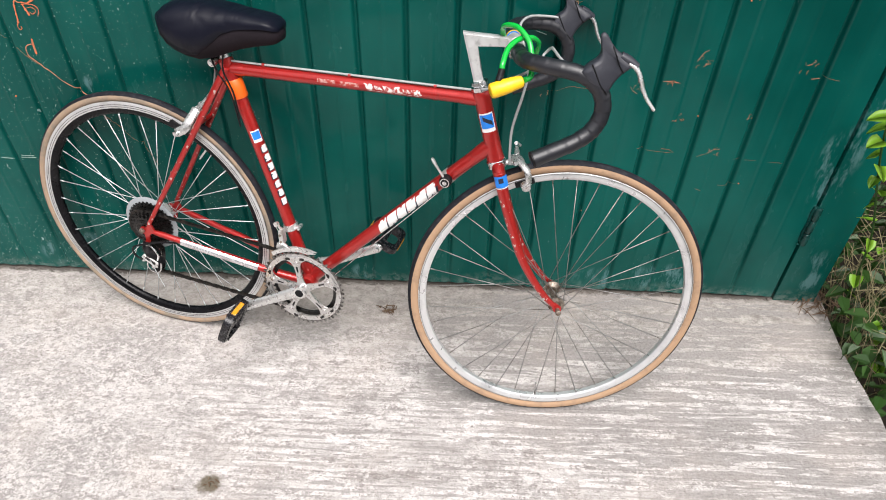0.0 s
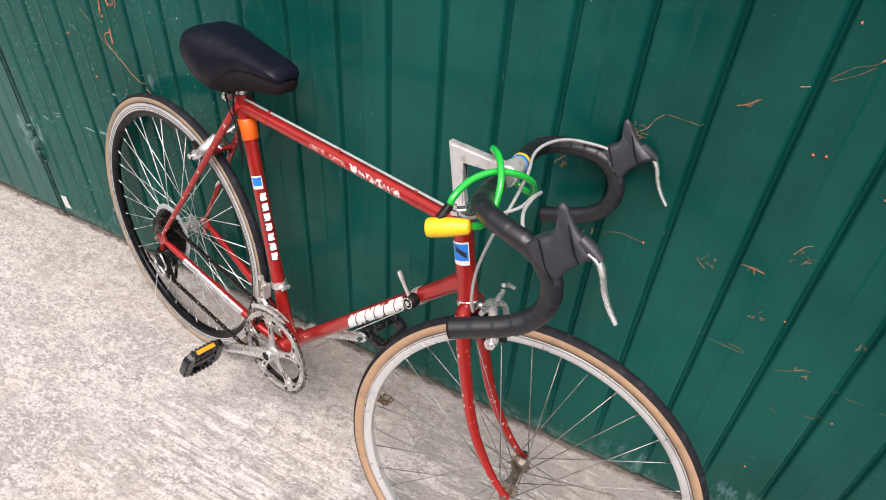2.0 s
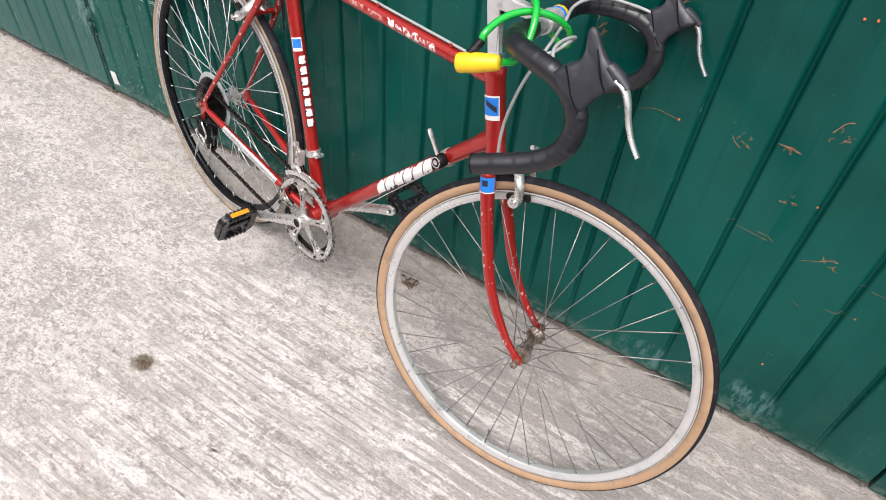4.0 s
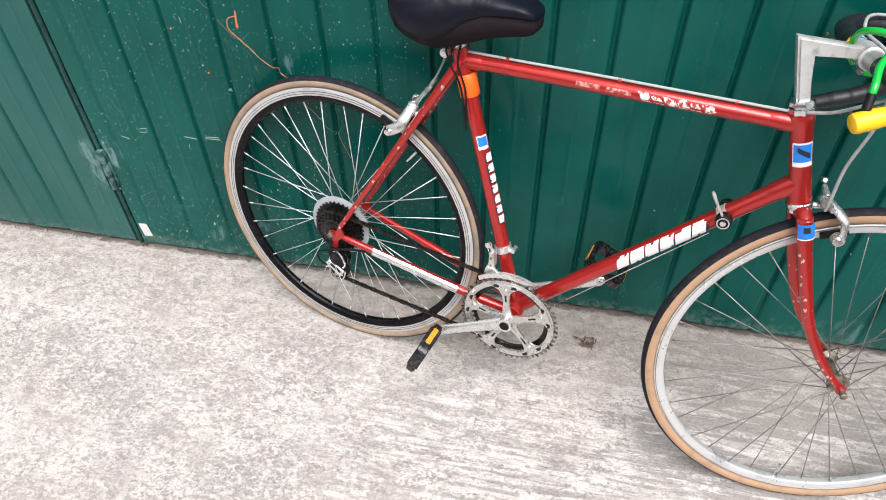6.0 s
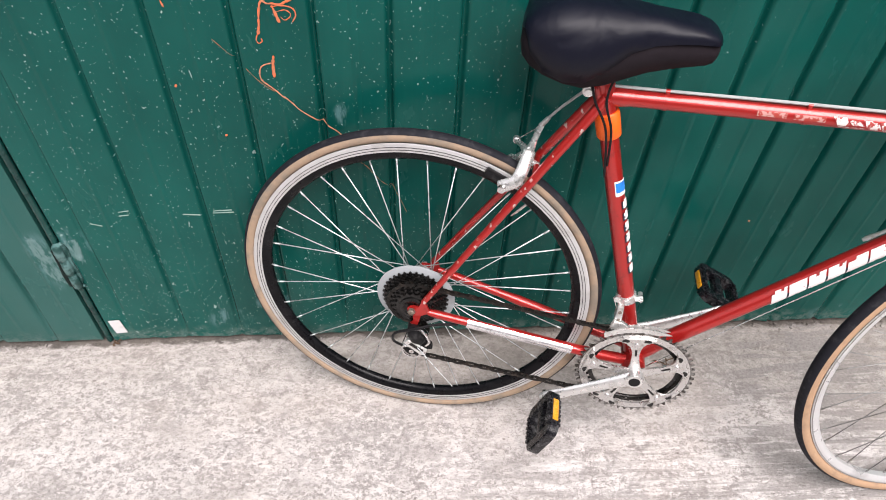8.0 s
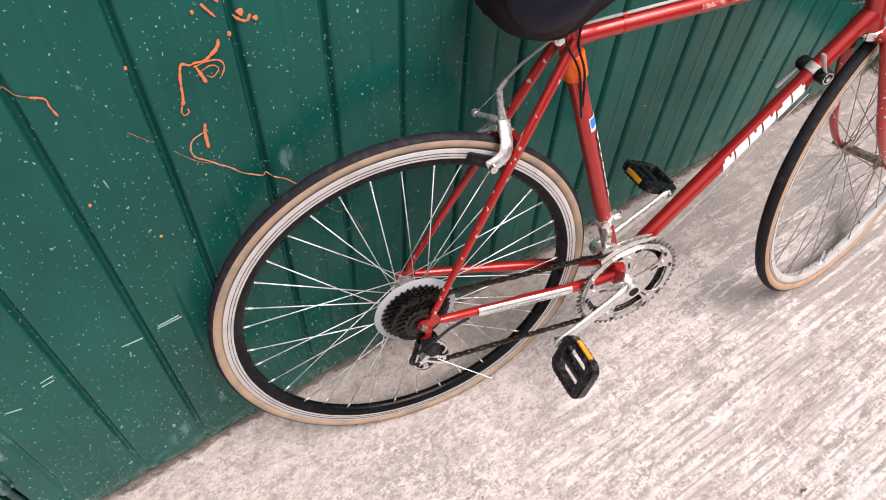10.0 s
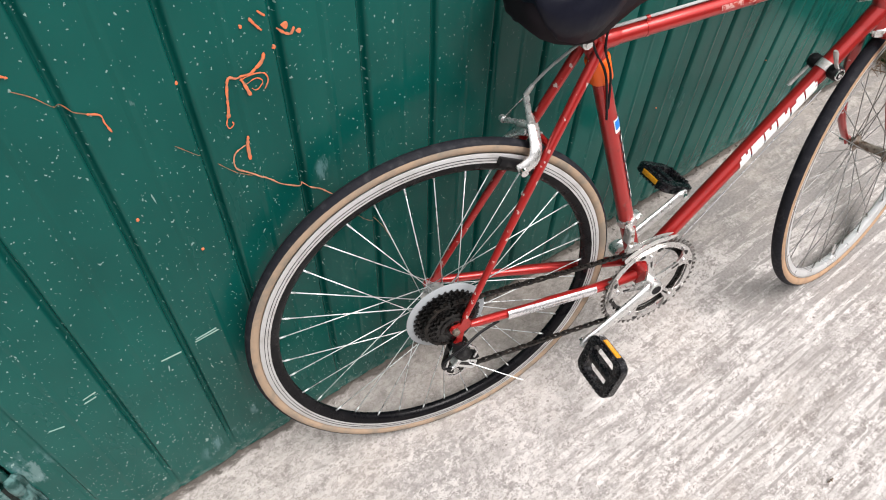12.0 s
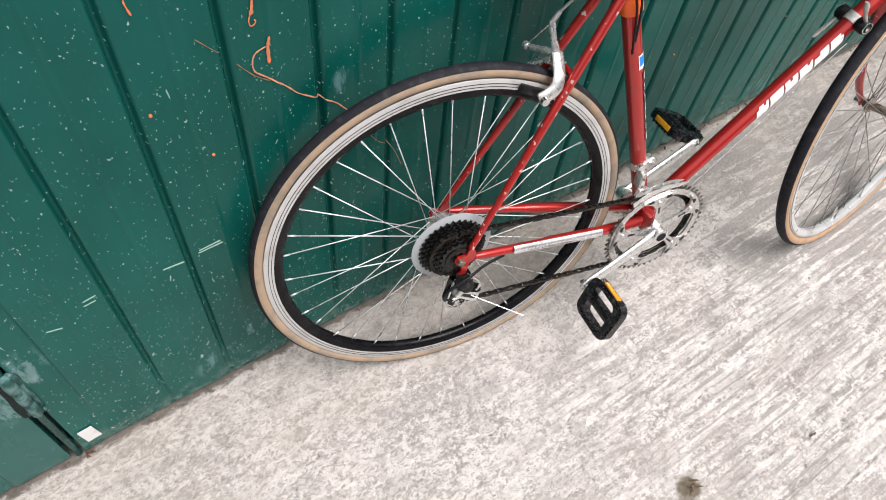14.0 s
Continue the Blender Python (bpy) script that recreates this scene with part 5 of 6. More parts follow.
bm = tube([HEAD_T, HEAD_T + AX * 0.003, HEAD_T + AX * 0.010, HEAD_T + AX * 0.0115, HEAD_T + AX * 0.014, HEAD_T + AX * 0.020, HEAD_T + AX * 0.022], [0.0175, 0.0195, 0.0195, 0.0165, 0.0185, 0.0178, 0.0150], 8)
part("upper_headset", bm, CHROME, bike, at=STEER, flat_angle=20)
fork = part("fork", tube([crown + V(0.004, -0.004, 0.040), crown + V(0.0, 0.004, 0.028), crown + V(0, 0.006, 0), crown + V(0.0, 0.004, -0.028), crown + V(0.004, -0.004, -0.040)], [0.008, 0.0125, 0.0155, 0.0125, 0.008], 16), CHIPPED_RED, bike, "red fork with chipped paint", STEER)
for s in (1, -1):
    run = spline([crown + V(0.000, 0.004, 0.030 * s), crown + V(0.018, -0.055, 0.0375 * s), crown + V(0.039, -0.115, 0.043 * s), crown + V(0.064, -0.180, 0.047 * s), crown + V(0.093, -0.232, 0.050 * s), crown + V(0.128, -0.279, 0.0515 * s), HUB_F + V(-0.010, 0.010, 0.052 * s)], 5)
    n = len(run)
    part("fork_blade", tube(run, [0.0132 - 0.0070 * k / (n - 1) for k in range(n)], 14), CHIPPED_RED, fork)
    plate = [(-0.014, 0.014), (-0.006, 0.016), (0.008, 0.006), (0.009, -0.006), (0.003, -0.010), (-0.006, -0.008), (-0.012, 0.002)]
    part("fork_end", slab_of(plate, -0.0025, 0.0025, m=Matrix.Translation(HUB_F + V(0, 0, 0.052 * s)), bevel=0.0008), CHIPPED_RED, fork)
d0, d1 = crown + V(0.001, 0.003, 0.030), crown + V(0.018, -0.055, 0.0375)


def fork_decal(t0, t1, a0, a1, mat, r):
    bm = bmesh.new()
    dd = (d1 - d0).normalized()
    out = Vector((0, -1, 0))
    fwd = dd.cross(out)
    rows = []
    for k in range(6):
        a = radians(a0 + (a1 - a0) * k / 5)
        nrm = out * math.cos(a) + fwd * math.sin(a)
        rows.append([bm.verts.new(d0 + dd * t + nrm * r) for t in (t0, t1)])
    for a, b in zip(rows[:-1], rows[1:]):
        bm.faces.new((a[0], a[1], b[1], b[0]))
    part("fork_sticker", bm, mat, fork)


fork_decal(0.006, 0.030, -70, 60, BLUE, 0.0143)
fork_decal(0.010, 0.020, -20, 20, INK, 0.0147)
fork_decal(0.0305, 0.0325, -75, 65, WHITE, 0.0143)

# quill stem like a sharp figure seven
CLAMP = V(0.870, 0.5585)
seven = [(0.7680, 0.5770), (0.8620, 0.5715), (0.8620, 0.5520), (0.7975, 0.5560), (0.7945, 0.5530), (0.8152, 0.4848), (0.7972, 0.4793)]
bm = slab_of(seven, -0.0100, 0.0100, bevel=0.0035)
stem = part("stem", bm, STEM_ALLOY, bike, "pale oxidised alloy quill stem", STEER, flat_angle=35)
part("stem_clamp", lathe([(0.0150, -0.019), (0.0170, -0.017), (0.0170, 0.017), (0.0150, 0.019)], 26, closed=False, turn=Matrix.Translation(CLAMP)), STEM_ALLOY, stem)
bm = tube([CLAMP + V(-0.006, -0.020, 0.010), CLAMP + V(-0.006, -0.020, -0.010)], 0.0055, 10)
part("clamp_bolt", bm, CHROME, stem)

bars = part("handlebar", tube([CLAMP + V(0, 0, 0.060), CLAMP + V(0, 0, -0.060)], 0.0135, 20), DULL_ALLOY, bike, "drop handlebar wrapped in black tape", STEER)
part("tape_ring", tube([CLAMP + V(0, 0, -0.048), CLAMP + V(0, 0, -0.053)], 0.0155, 18), YELLOW, bars)
part("tape_ring", tube([CLAMP + V(0, 0, -0.040), CLAMP + V(0, 0, -0.046)], 0.0150, 18), BLUE, bars)
for s in (1, -1):
    pts = [V(0.870, 0.5590, 0.054 * s), V(0.870, 0.5605, 0.090 * s), V(0.874, 0.5625, 0.125 * s), V(0.886, 0.5640, 0.148 * s), V(0.908, 0.5650, 0.168 * s), V(0.935, 0.5640, 0.181 * s), V(0.962, 0.5600, 0.188 * s), V(0.985, 0.5490, 0.191 * s),
           V(1.002, 0.5290, 0.192 * s), V(1.0085, 0.5040, 0.192 * s), V(1.004, 0.4800, 0.193 * s), V(0.990, 0.4590, 0.195 * s), V(0.966, 0.4420, 0.199 * s), V(0.936, 0.4280, 0.204 * s), V(0.899, 0.4120, 0.210 * s)]
    run = spline(pts, 12)
    rs = [0.0141 + 0.0008 * ((k % 10) / 9.0) for k in range(len(run))]
    tape = part("bar_tape", tube(run, rs, 18), TAPE, bars, "black bar tape wound in overlapping turns", flat_angle=50)
    e = run[-1]
    ed = (run[-1] - run[-2]).normalized()
    part("bar_plug", tube([e, e + ed * 0.003, e + ed * 0.005], [0.0150, 0.0150, 0.010], 18), BLACK, tape)
    # brake lever: rubber hood with a tall horn, silver blade
    out = [(0.960, 0.566), (0.968, 0.554), (0.980, 0.545), (0.993, 0.533), (1.008, 0.530), (1.017, 0.550), (1.030, 0.568), (1.044, 0.579), (1.047, 0.586), (1.032, 0.595), (1.016, 0.604), (1.004, 0.616), (0.994, 0.629), (0.987, 0.631), (0.984, 0.625), (0.987, 0.612), (0.989, 0.600), (0.984, 0.589), (0.972, 0.580)]
    fine = spline([(x, 0, z) for x, z in out + out[:1]], 3)[:-1]
    mx, mz = 1.003, 0.574
    bm = bmesh.new()
    rings_ = []
    for c, sc in ((-0.0165, 0.66), (-0.0140, 0.88), (-0.0085, 0.985), (0.0, 1.0), (0.0085, 0.985), (0.0140, 0.88), (0.0165, 0.66)):
        slim = lambda z: 1.0 - 0.60 * min(1.0, max(0.0, (z - 0.582) / 0.040))
        rings_.append([bm.verts.new(V(mx + (p.x - mx) * sc, mz + (p.z - mz) * sc, 0.193 * s + 0.86 * c * slim(p.z))) for p in fine])
    for g, h in zip(rings_[:-1], rings_[1:]):
        for k in range(len(g)):
            bm.faces.new((g[k], g[(k + 1) % len(g)], h[(k + 1) % len(g)], h[k]))
    bm.faces.new(rings_[0]), bm.faces.new(rings_[-1])
    lever = part("brake_hood", bm, HOOD, bars, "grey-black rubber brake hood with a tall horn", flat_angle=70)
    bm = tube([V(1.022, 0.596, 0.194 * s), V(1.036, 0.589, 0.196 * s), V(1.052, 0.580, 0.199 * s)], [0.0090, 0.0100, 0.0070], 12, squash=0.85)
    part("lever_base", bm, HOOD, lever)
    for line in ([(0.975, 0.582), (0.984, 0.566), (0.994, 0.548), (1.008, 0.533)], [(1.004, 0.613), (1.012, 0.598), (1.020, 0.582), (1.029, 0.570)]):
        part("hood_seam", tube(spline([V(x, z, (0.193 * s + 0.0139)) for x, z in line], 4), 0.0012, 6), BLACK, lever)
    run = spline([V(1.036, 0.586, 0.198 * s), V(1.048, 0.580, 0.199 * s), V(1.058, 0.566, 0.200 * s), V(1.067, 0.545, 0.200 * s), V(1.079, 0.526, 0.201 * s), V(1.093, 0.510, 0.202 * s)], 5)
    n = len(run)
    part("brake_lever", tube(run, [0.0085 - 0.0035 * min(1, k / (n - 4)) for k in range(n)], 12, squash=0.6), ALLOY, lever, "silver alloy brake lever blade")

# ---- brakes ----


def brake(mount, steer, front_side):
    """A side-pull caliper: mount on its bolt, pads reach down to the rim."""
    f = 1 if front_side else -1
    at = STEER if steer else None
    bm = tube([mount + V(-0.012 * f, 0, 0), mount + V(0.026 * f, 0, 0)], 0.0055, 12)
    b = part("front_brake" if front_side else "rear_brake", bm, SATIN_ALLOY, bike, "silver side-pull caliper brake", at)
    for s in (1, -1):
        fo = 0.014 * f + 0.004 * s
        pad = PAD_F if front_side else PAD_R
        pad = V(pad[0], pad[1], 0.027 * s)
        top = mount + V(fo, 0.004, 0)
        mid = along(top, pad, 0.5) + V(fo * 0.5, 0.012, 0.020 * s)
        run = spline([top + V(0, 0.006, -0.020 * s), top + V(0, 0.006, 0.006 * s), mid, pad + V(fo * 0.3, 0.004, 0.006 * s)], 5)
        n = len(run)
        part("caliper_arm", tube(run, [0.0072] * 5 + [0.0085] * 5 + [0.0078] * (n - 10), 12, squash=0.65), SATIN_ALLOY, b)
        part("arm_extension", tube([top + V(0, 0.006, -0.014 * s), top + V(0, 0.014 if s > 0 else 0.010, -0.040 * s)], [0.0065, 0.0045], 10), SATIN_ALLOY, b)
        part("pad_bolt", tube([pad + V(0, 0, 0.002 * s), pad + V(0, 0, 0.014 * s)], [0.0105, 0.0095], 14), SATIN_ALLOY, b)
        part("bolt_head", tube([pad + V(0, 0, 0.013 * s), pad + V(0, 0, 0.018 * s)], 0.0055, 8), CHROME, b)
        bm = bmesh.new()
        dirn = (pad - (HUB_F if front_side else V(0, 0, 0))).normalized()
        tang = Vector((0, 1, 0)).cross(dirn)
        m = Matrix((tang, Vector((0, 1, 0)), dirn)).transposed().to_4x4()
        m.translation = V(pad.x, pad.z, 0.0165 * s)
        box(bm, (0.042, 0.009, 0.011), m, 0.002)
        part("brake_pad", bm, BLACK, b)
    part("quick_release", tube([mount + V(0.016 * f, 0.028, -0.040), mount + V(0.020 * f, 0.020, -0.060), mount + V(0.030 * f, 0.012, -0.070)], [0.004, 0.0045, 0.003], 8), SATIN_ALLOY, b)
    return b


PAD_F, PAD_R = (0.9195, 0.280), (0.1335, 0.2725)
fb = brake(crown + V(0.022, 0.012), True, True)


def rear_brake():
    """A side-pull caliper with a flat near arm, a yoke up to the cable and a quick-release lever."""
    c = part("rear_brake", tube([V(0.182, 0.300), V(0.150, 0.316)], 0.0055, 12), SATIN_ALLOY, bike, "silver side-pull caliper brake")
    run = spline([V(0.166, 0.326, 0.000), V(0.163, 0.316, 0.012), V(0.158, 0.302, 0.028), V(0.151, 0.289, 0.035), V(0.138, 0.280, 0.036), V(0.126, 0.274, 0.035)], 5)
    part("caliper_arm", tube(run, [0.0080] + [0.0105] * (len(run) - 2) + [0.0085], 14, squash=0.5, ref=(0, 1, 0)), SATIN_ALLOY, c)
    run = spline([V(0.164, 0.322, 0.002), V(0.158, 0.306, -0.022), V(0.151, 0.289, -0.034), V(0.131, 0.276, -0.034)], 5)
    part("caliper_arm", tube(run, 0.0085, 12, squash=0.62, ref=(1, 0, 0)), SATIN_ALLOY, c)
    part("arm_extension", tube(spline([V(0.164, 0.320, -0.002), V(0.154, 0.317, -0.026), V(0.144, 0.312, -0.048)], 4), [0.0065] * 4 + [0.0045] * 4 + [0.0040], 10), SATIN_ALLOY, c)
    part("cable_anchor", lathe([(0.003, -0.006), (0.0058, -0.004), (0.0058, 0.004), (0.003, 0.006)], 12, closed=False, turn=Matrix.Translation(V(0.143, 0.312, -0.051))), SATIN_ALLOY, c)
    part("brake_yoke", tube([V(0.166, 0.324, -0.002), V(0.171, 0.333, -0.022), V(0.178, 0.346, -0.044)], [0.0072, 0.0050, 0.0056], 12, squash=0.6), SATIN_ALLOY, c)
    part("brake_wire", tube([V(0.178, 0.345, -0.046), V(0.144, 0.313, -0.051)], 0.0010, 6), CHROME, c)
    part("quick_release", tube(spline([V(0.160, 0.313, -0.004), V(0.147, 0.304, -0.014), V(0.134, 0.294, -0.028)], 4), [0.0050] * 4 + [0.0042] * 4 + [0.0026], 10, squash=0.6), SATIN_ALLOY, c)
    part("pad_bolt", lathe([(0.0062, -0.040), (0.0062, -0.0465), (0.004, -0.047)], 14, closed=False, turn=Matrix.Translation(V(0.131, 0.276))), CHROME, c)
    for s in (1, -1):
        out = V(0.1335, 0.2725).normalized()
        tang = Vector((0, 1, 0)).cross(out)
        m = Matrix((tang, Vector((0, 1, 0)), out)).transposed().to_4x4()
        m.translation = V(0.124, 0.2790, 0.0175 * s)
        bm = bmesh.new()
        box(bm, (0.048, 0.011, 0.012), m, 0.002)
        part("brake_pad", bm, BLACK, c)


rear_brake()

# ---- cables ----
part("top_tube_cable", tube(spline([V(0.800, 0.4655, 0.004), V(0.70, 0.4625, 0.003), V(0.50, 0.4575, 0.003), V(0.36, 0.4530, 0.003), V(0.264, 0.4505, 0.003)], 6), 0.0024, 8), GREY_CABLE, bike, "grey brake cable along the top tube")
for t in (0.345, 0.538, 0.72):
    c = along(tt0, tt1, (t - 0.264) / 0.5525)
    part("cable_clip", tube([c + V(-0.003, 0, 0), c + V(0.003, 0, 0)], 0.0139, 18), RED, bike)
    part("cable_clip_ear", tube([c + V(-0.003, 0.016, 0.003), c + V(0.003, 0.016, 0.003)], 0.0042, 10), RED, bike)
part("rear_brake_cable", tube(spline([V(0.234, 0.446, 0.010), V(0.218, 0.416, -0.012), V(0.202, 0.388, -0.030), V(0.185, 0.358, -0.044)], 4), 0.0023, 8), GREY_CABLE, bike)
part("cable_barrel", tube([V(0.188, 0.363, -0.042), V(0.178, 0.346, -0.045)], [0.0036, 0.0046], 10), DULL_ALLOY, bike)


def steered(*pts):
    return [STEER @ p for p in pts]


run = spline(steered(V(0.980, 0.576, -0.184), V(0.955, 0.580, -0.174), V(0.915, 0.584, -0.146), V(0.892, 0.582, -0.105), V(0.884, 0.574, -0.064)) + [V(0.892, 0.562, -0.030), V(0.905, 0.535, 0.020), V(0.902, 0.490, 0.050), V(0.889, 0.420, 0.050), V(0.889, 0.363, 0.046), V(0.890, 0.335, 0.036)], 7)
part("front_brake_cable", tube(run, 0.0026, 10), GREY_CABLE, bike, "grey front brake cable")
run = spline([STEER @ V(0.975, 0.568, 0.178), V(0.987, 0.574, 0.119), V(0.963, 0.580, 0.090), V(0.948, 0.577, 0.045), V(0.938, 0.568, 0.005), V(0.925, 0.552, 0.002), V(0.924, 0.545, 0.030), V(0.909, 0.538, 0.058), V(0.880, 0.520, 0.060), V(0.845, 0.488, 0.034), V(0.800, 0.4655, 0.004)], 7)
part("rear_brake_cable_loop", tube(run, 0.0026, 10), GREY_CABLE, bike, "grey rear brake cable in a loop")

# ---- saddle under its cover ----
SADDLE_SHIFT = 0.008
SEC = [(0.122, 0.022, 0.528, 0.500), (0.126, 0.044, 0.543, 0.490), (0.138, 0.058, 0.555, 0.480), (0.158, 0.066, 0.563, 0.470), (0.186, 0.069, 0.567, 0.462), (0.214, 0.065, 0.567, 0.457), (0.243, 0.055, 0.565, 0.462),
       (0.271, 0.046, 0.562, 0.472), (0.299, 0.040, 0.559, 0.483), (0.327, 0.037, 0.556, 0.491), (0.353, 0.035, 0.553, 0.497), (0.370, 0.032, 0.549, 0.500), (0.380, 0.026, 0.543, 0.503), (0.386, 0.015, 0.536, 0.509)]
HEM = [0.92, 0.80, 0.30, 0.09, 0.05, 0.10, 0.28, 0.49, 0.57, 0.61, 0.64, 0.66, 0.68, 0.70]


def loft(lo, hi, grow):
    """The cover between two shares of its height, 0 its hem and 1 its crown."""
    bm = bmesh.new()
    rr = []
    for a, hw, tp, bt in SEC:
        row = []
        for k in range(25):
            t = -1 + 2 * k / 24
            ang = t * math.pi / 2 * 1.0
            e = 0.62
            x = math.copysign(abs(math.sin(ang)) ** e, ang)
            z = max(0.0, math.cos(ang)) ** e
            row.append((a, x * (hw + grow), bt + (tp - bt) * z))
        rr.append(row)
    verts = []
    for (a, hw, tp, bt), row, hem in zip(SEC, rr, HEM):
        vr = []
        low = hem if lo else 0.0
        for (aa, c, b) in row:
            share = (b - bt) / (tp - bt)
            wob = 0.0022 * noise.noise(Vector((aa * 28, c * 30, b * 28)))
            vr.append(bm.verts.new(V(aa, bt + (tp - bt) * (low + (hi - low) * share) + (wob if share > 0.1 else 0), c * (0.70 + 0.30 * min(1.0, (low + (hi - low) * share) / 0.38) ** 0.7) + wob)))
        verts.append(vr)
    for g, h in zip(verts[:-1], verts[1:]):
        for k in range(24):
            bm.faces.new((g[k], g[k + 1], h[k + 1], h[k]))
    bm.faces.new(verts[0]), bm.faces.new(verts[-1])
    for g, h in zip(verts[:-1], verts[1:]):
        bm.faces.new((g[0], h[0], h[24], g[24]))
    return bm


SADDLE_TILT = Matrix.Translation(V(0.245 + SADDLE_SHIFT, 0.504)) @ Matrix.Translation(-V(0.245, 0.50))
saddle = part("saddle", loft(0.28, 1.0, 0.0025), COVER, bike, "saddle under a padded black nylon cover", SADDLE_TILT, flat_angle=80)
part("cover_skirt", loft(0.0, 0.93, 0.0), SKIRT, saddle, "dark grey stretch skirt of the cover", flat_angle=80)
for k, (dx, ln) in enumerate(((0.0, 0.12), (0.016, 0.10))):
    run = spline([V(0.225 + dx * 2, 0.466, 0.024), V(0.238 + dx, 0.430, 0.026), V(0.262 + dx * 0.5, 0.385, 0.024), V(0.276, 0.425 - ln, 0.021)], 5)
    part("draw_cord", tube(run, 0.0019, 7), BLACK, saddle)
for k in range(4):
    c = 0.022 + 0.007 * k
    z = max(0.0, 1 - (c / 0.0645) ** (2 / 0.62)) ** 0.31
    bm = bmesh.new()
    box(bm, (0.0030, 0.0034, 0.0012), Matrix.Translation(V(0.153, 0.4665 + 0.0915 * (0.10 + 0.90 * z) + 0.0025, c)) @ Matrix.Rotation(-0.5 * k / 3, 4, "X"))
    part("cover_mark", bm, PAPER, saddle, smooth=False)
bm = bmesh.new()
box(bm, (0.004, 0.012, 0.022), Matrix.Translation(V(0.128, 0.498, -0.006)), 0.001)
part("cover_tab", bm, BLACK, saddle)

# ---- cable lock hung over the stem ----
lock = new("cable_lock")
lock.matrix_world = bike.matrix_world.copy()
tagged(lock, "green coiled cable lock with a yellow barrel hung on the stem", "bicycle lock")
la, lb = V(0.856, 0.524, 0.149), V(0.908, 0.542, 0.122)
run = [along(la, lb, t) for t in (0, 0.03, 0.10, 0.5, 0.88, 0.97, 1)]
part("lock_barrel", tube(run, [0.009, 0.0125, 0.0138, 0.0136, 0.0112, 0.0098, 0.007], 20), YELLOW, lock, "yellow plastic lock barrel")
m_green = Mat("green_vinyl_cable", (0.005, 0.40, 0.045), 0.18, 0.0, 0.5).m
start = along(la, lb, 0.22) + V(0, 0.012, -0.004)
part("cable_sleeve", tube([start, V(0.869, 0.556, 0.121)], 0.0062, 12), BLACK, lock)
coil = spline([V(0.869, 0.552, 0.122), V(0.869, 0.567, 0.116), V(0.871, 0.583, 0.085), V(0.884, 0.591, 0.052), V(0.904, 0.587, 0.022), V(0.912, 0.565, -0.014), V(0.900, 0.530, -0.044), V(0.872, 0.524, -0.056), V(0.848, 0.548, -0.042),
               V(0.842, 0.585, -0.010), V(0.852, 0.602, 0.014), V(0.878, 0.606, 0.036), V(0.904, 0.590, 0.062), V(0.914, 0.560, 0.082), V(0.918, 0.545, 0.104), lb + V(0.002, 0.001, -0.002)], 8)
part("lock_cable", tube(coil, 0.0051, 14), m_green, lock, "glossy green vinyl cable")

# ---- small litter on the slab ----


def clump(name, x, y, label, n, size, mat, seed):
    r = random.Random(seed)
    bm = bmesh.new()
    for _ in range(n):
        a, t = r.random() * 6.28, r.random()
        p = Vector((x + size * (r.random() - 0.5), y + size * 0.7 * (r.random() - 0.5), 0.002 + 0.006 * r.random()))
        q = p + Vector((math.cos(a), math.sin(a), 0.25 * r.random())) * size * (0.2 + 0.35 * t)
        tube([p, along(p, q, 0.5) + Vector((0, 0, 0.004)), q], [0.0012, 0.0016, 0.0006], 5, bm)
    return tagged(part(name, bm, mat), label, "litter", kind="stuff")


clump("dry_grass_tuft", 0.209, -0.112, "dry dark grass tuft on the slab", 26, 0.045, DEBRIS, 3)
clump("dry_grass_tuft", -0.146, -0.670, "crushed dry grass stain on the slab", 9, 0.028, DEBRIS, 4)
clump("leaf_crumb", 0.141, -0.736, "tiny dark crumb on the slab", 5, 0.008, DEBRIS, 5)
clump("rust_flake", -1.046, -0.010, "brown rust flakes at the foot of the hinge post", 9, 0.018, DEBRIS, 8)
clump("leaf_litter", 1.470, -0.02, "brown dead leaves by the post", 60, 0.12, DEBRIS, 6)
r = random.Random(21)
bm = bmesh.new()
for _ in range(420):
    x = -2.2 + 3.6 * r.random()
    y = -0.004 - 0.02 * r.random() ** 2
    s = 0.0015 + 0.004 * r.random() ** 2
    bmesh.ops.create_icosphere(bm, subdivisions=1, radius=s, matrix=pose(x, y, s * 0.5, r.random() * 180, 0, r.random() * 180) @ Matrix.Diagonal((1, 0.7, 0.6, 1)))
tagged(part("crumbled_concrete", bm, CONCRETE), "crumbs of concrete along the foot of the door", "grit", kind="stuff")

# ---- plants beyond the slab's edge ----


def leaf_mesh(length, width, fold=0.25, lobes=False):
    bm = bmesh.new()
    mid, lft, rgt = [], [], []
    steps = 6
    for k in range(steps + 1):
        t = k / steps
        w = width * (math.sin(math.pi * min(1, t ** 0.62)) ** 0.8) * 0.5
        if lobes and k == 1:
            w *= 1.15
        z = -0.22 * length * t * t
        mid.append(bm.verts.new((length * t, 0, z)))
        if 0 < k < steps:
            lft.append(bm.verts.new((length * t - (0.12 * length if k == 1 else 0), w, z + fold * w)))
            rgt.append(bm.verts.new((length * t - (0.12 * length if k == 1 else 0), -w, z + fold * w)))
    for s in (lft, rgt):
        bm.faces.new((mid[0], mid[1], s[0]))
        for k in range(len(s) - 1):
            bm.faces.new((mid[k + 1], mid[k + 2], s[k + 1], s[k]))
        bm.faces.new((mid[-2], mid[-1], s[-1]))
    me = bpy.data.meshes.new("leaf")
    bm.to_mesh(me)
    bm.free()
    me.shade_smooth()
    return me


big = leaf_mesh(0.085, 0.075, 0.22, True)
big.materials.append(LEAF)


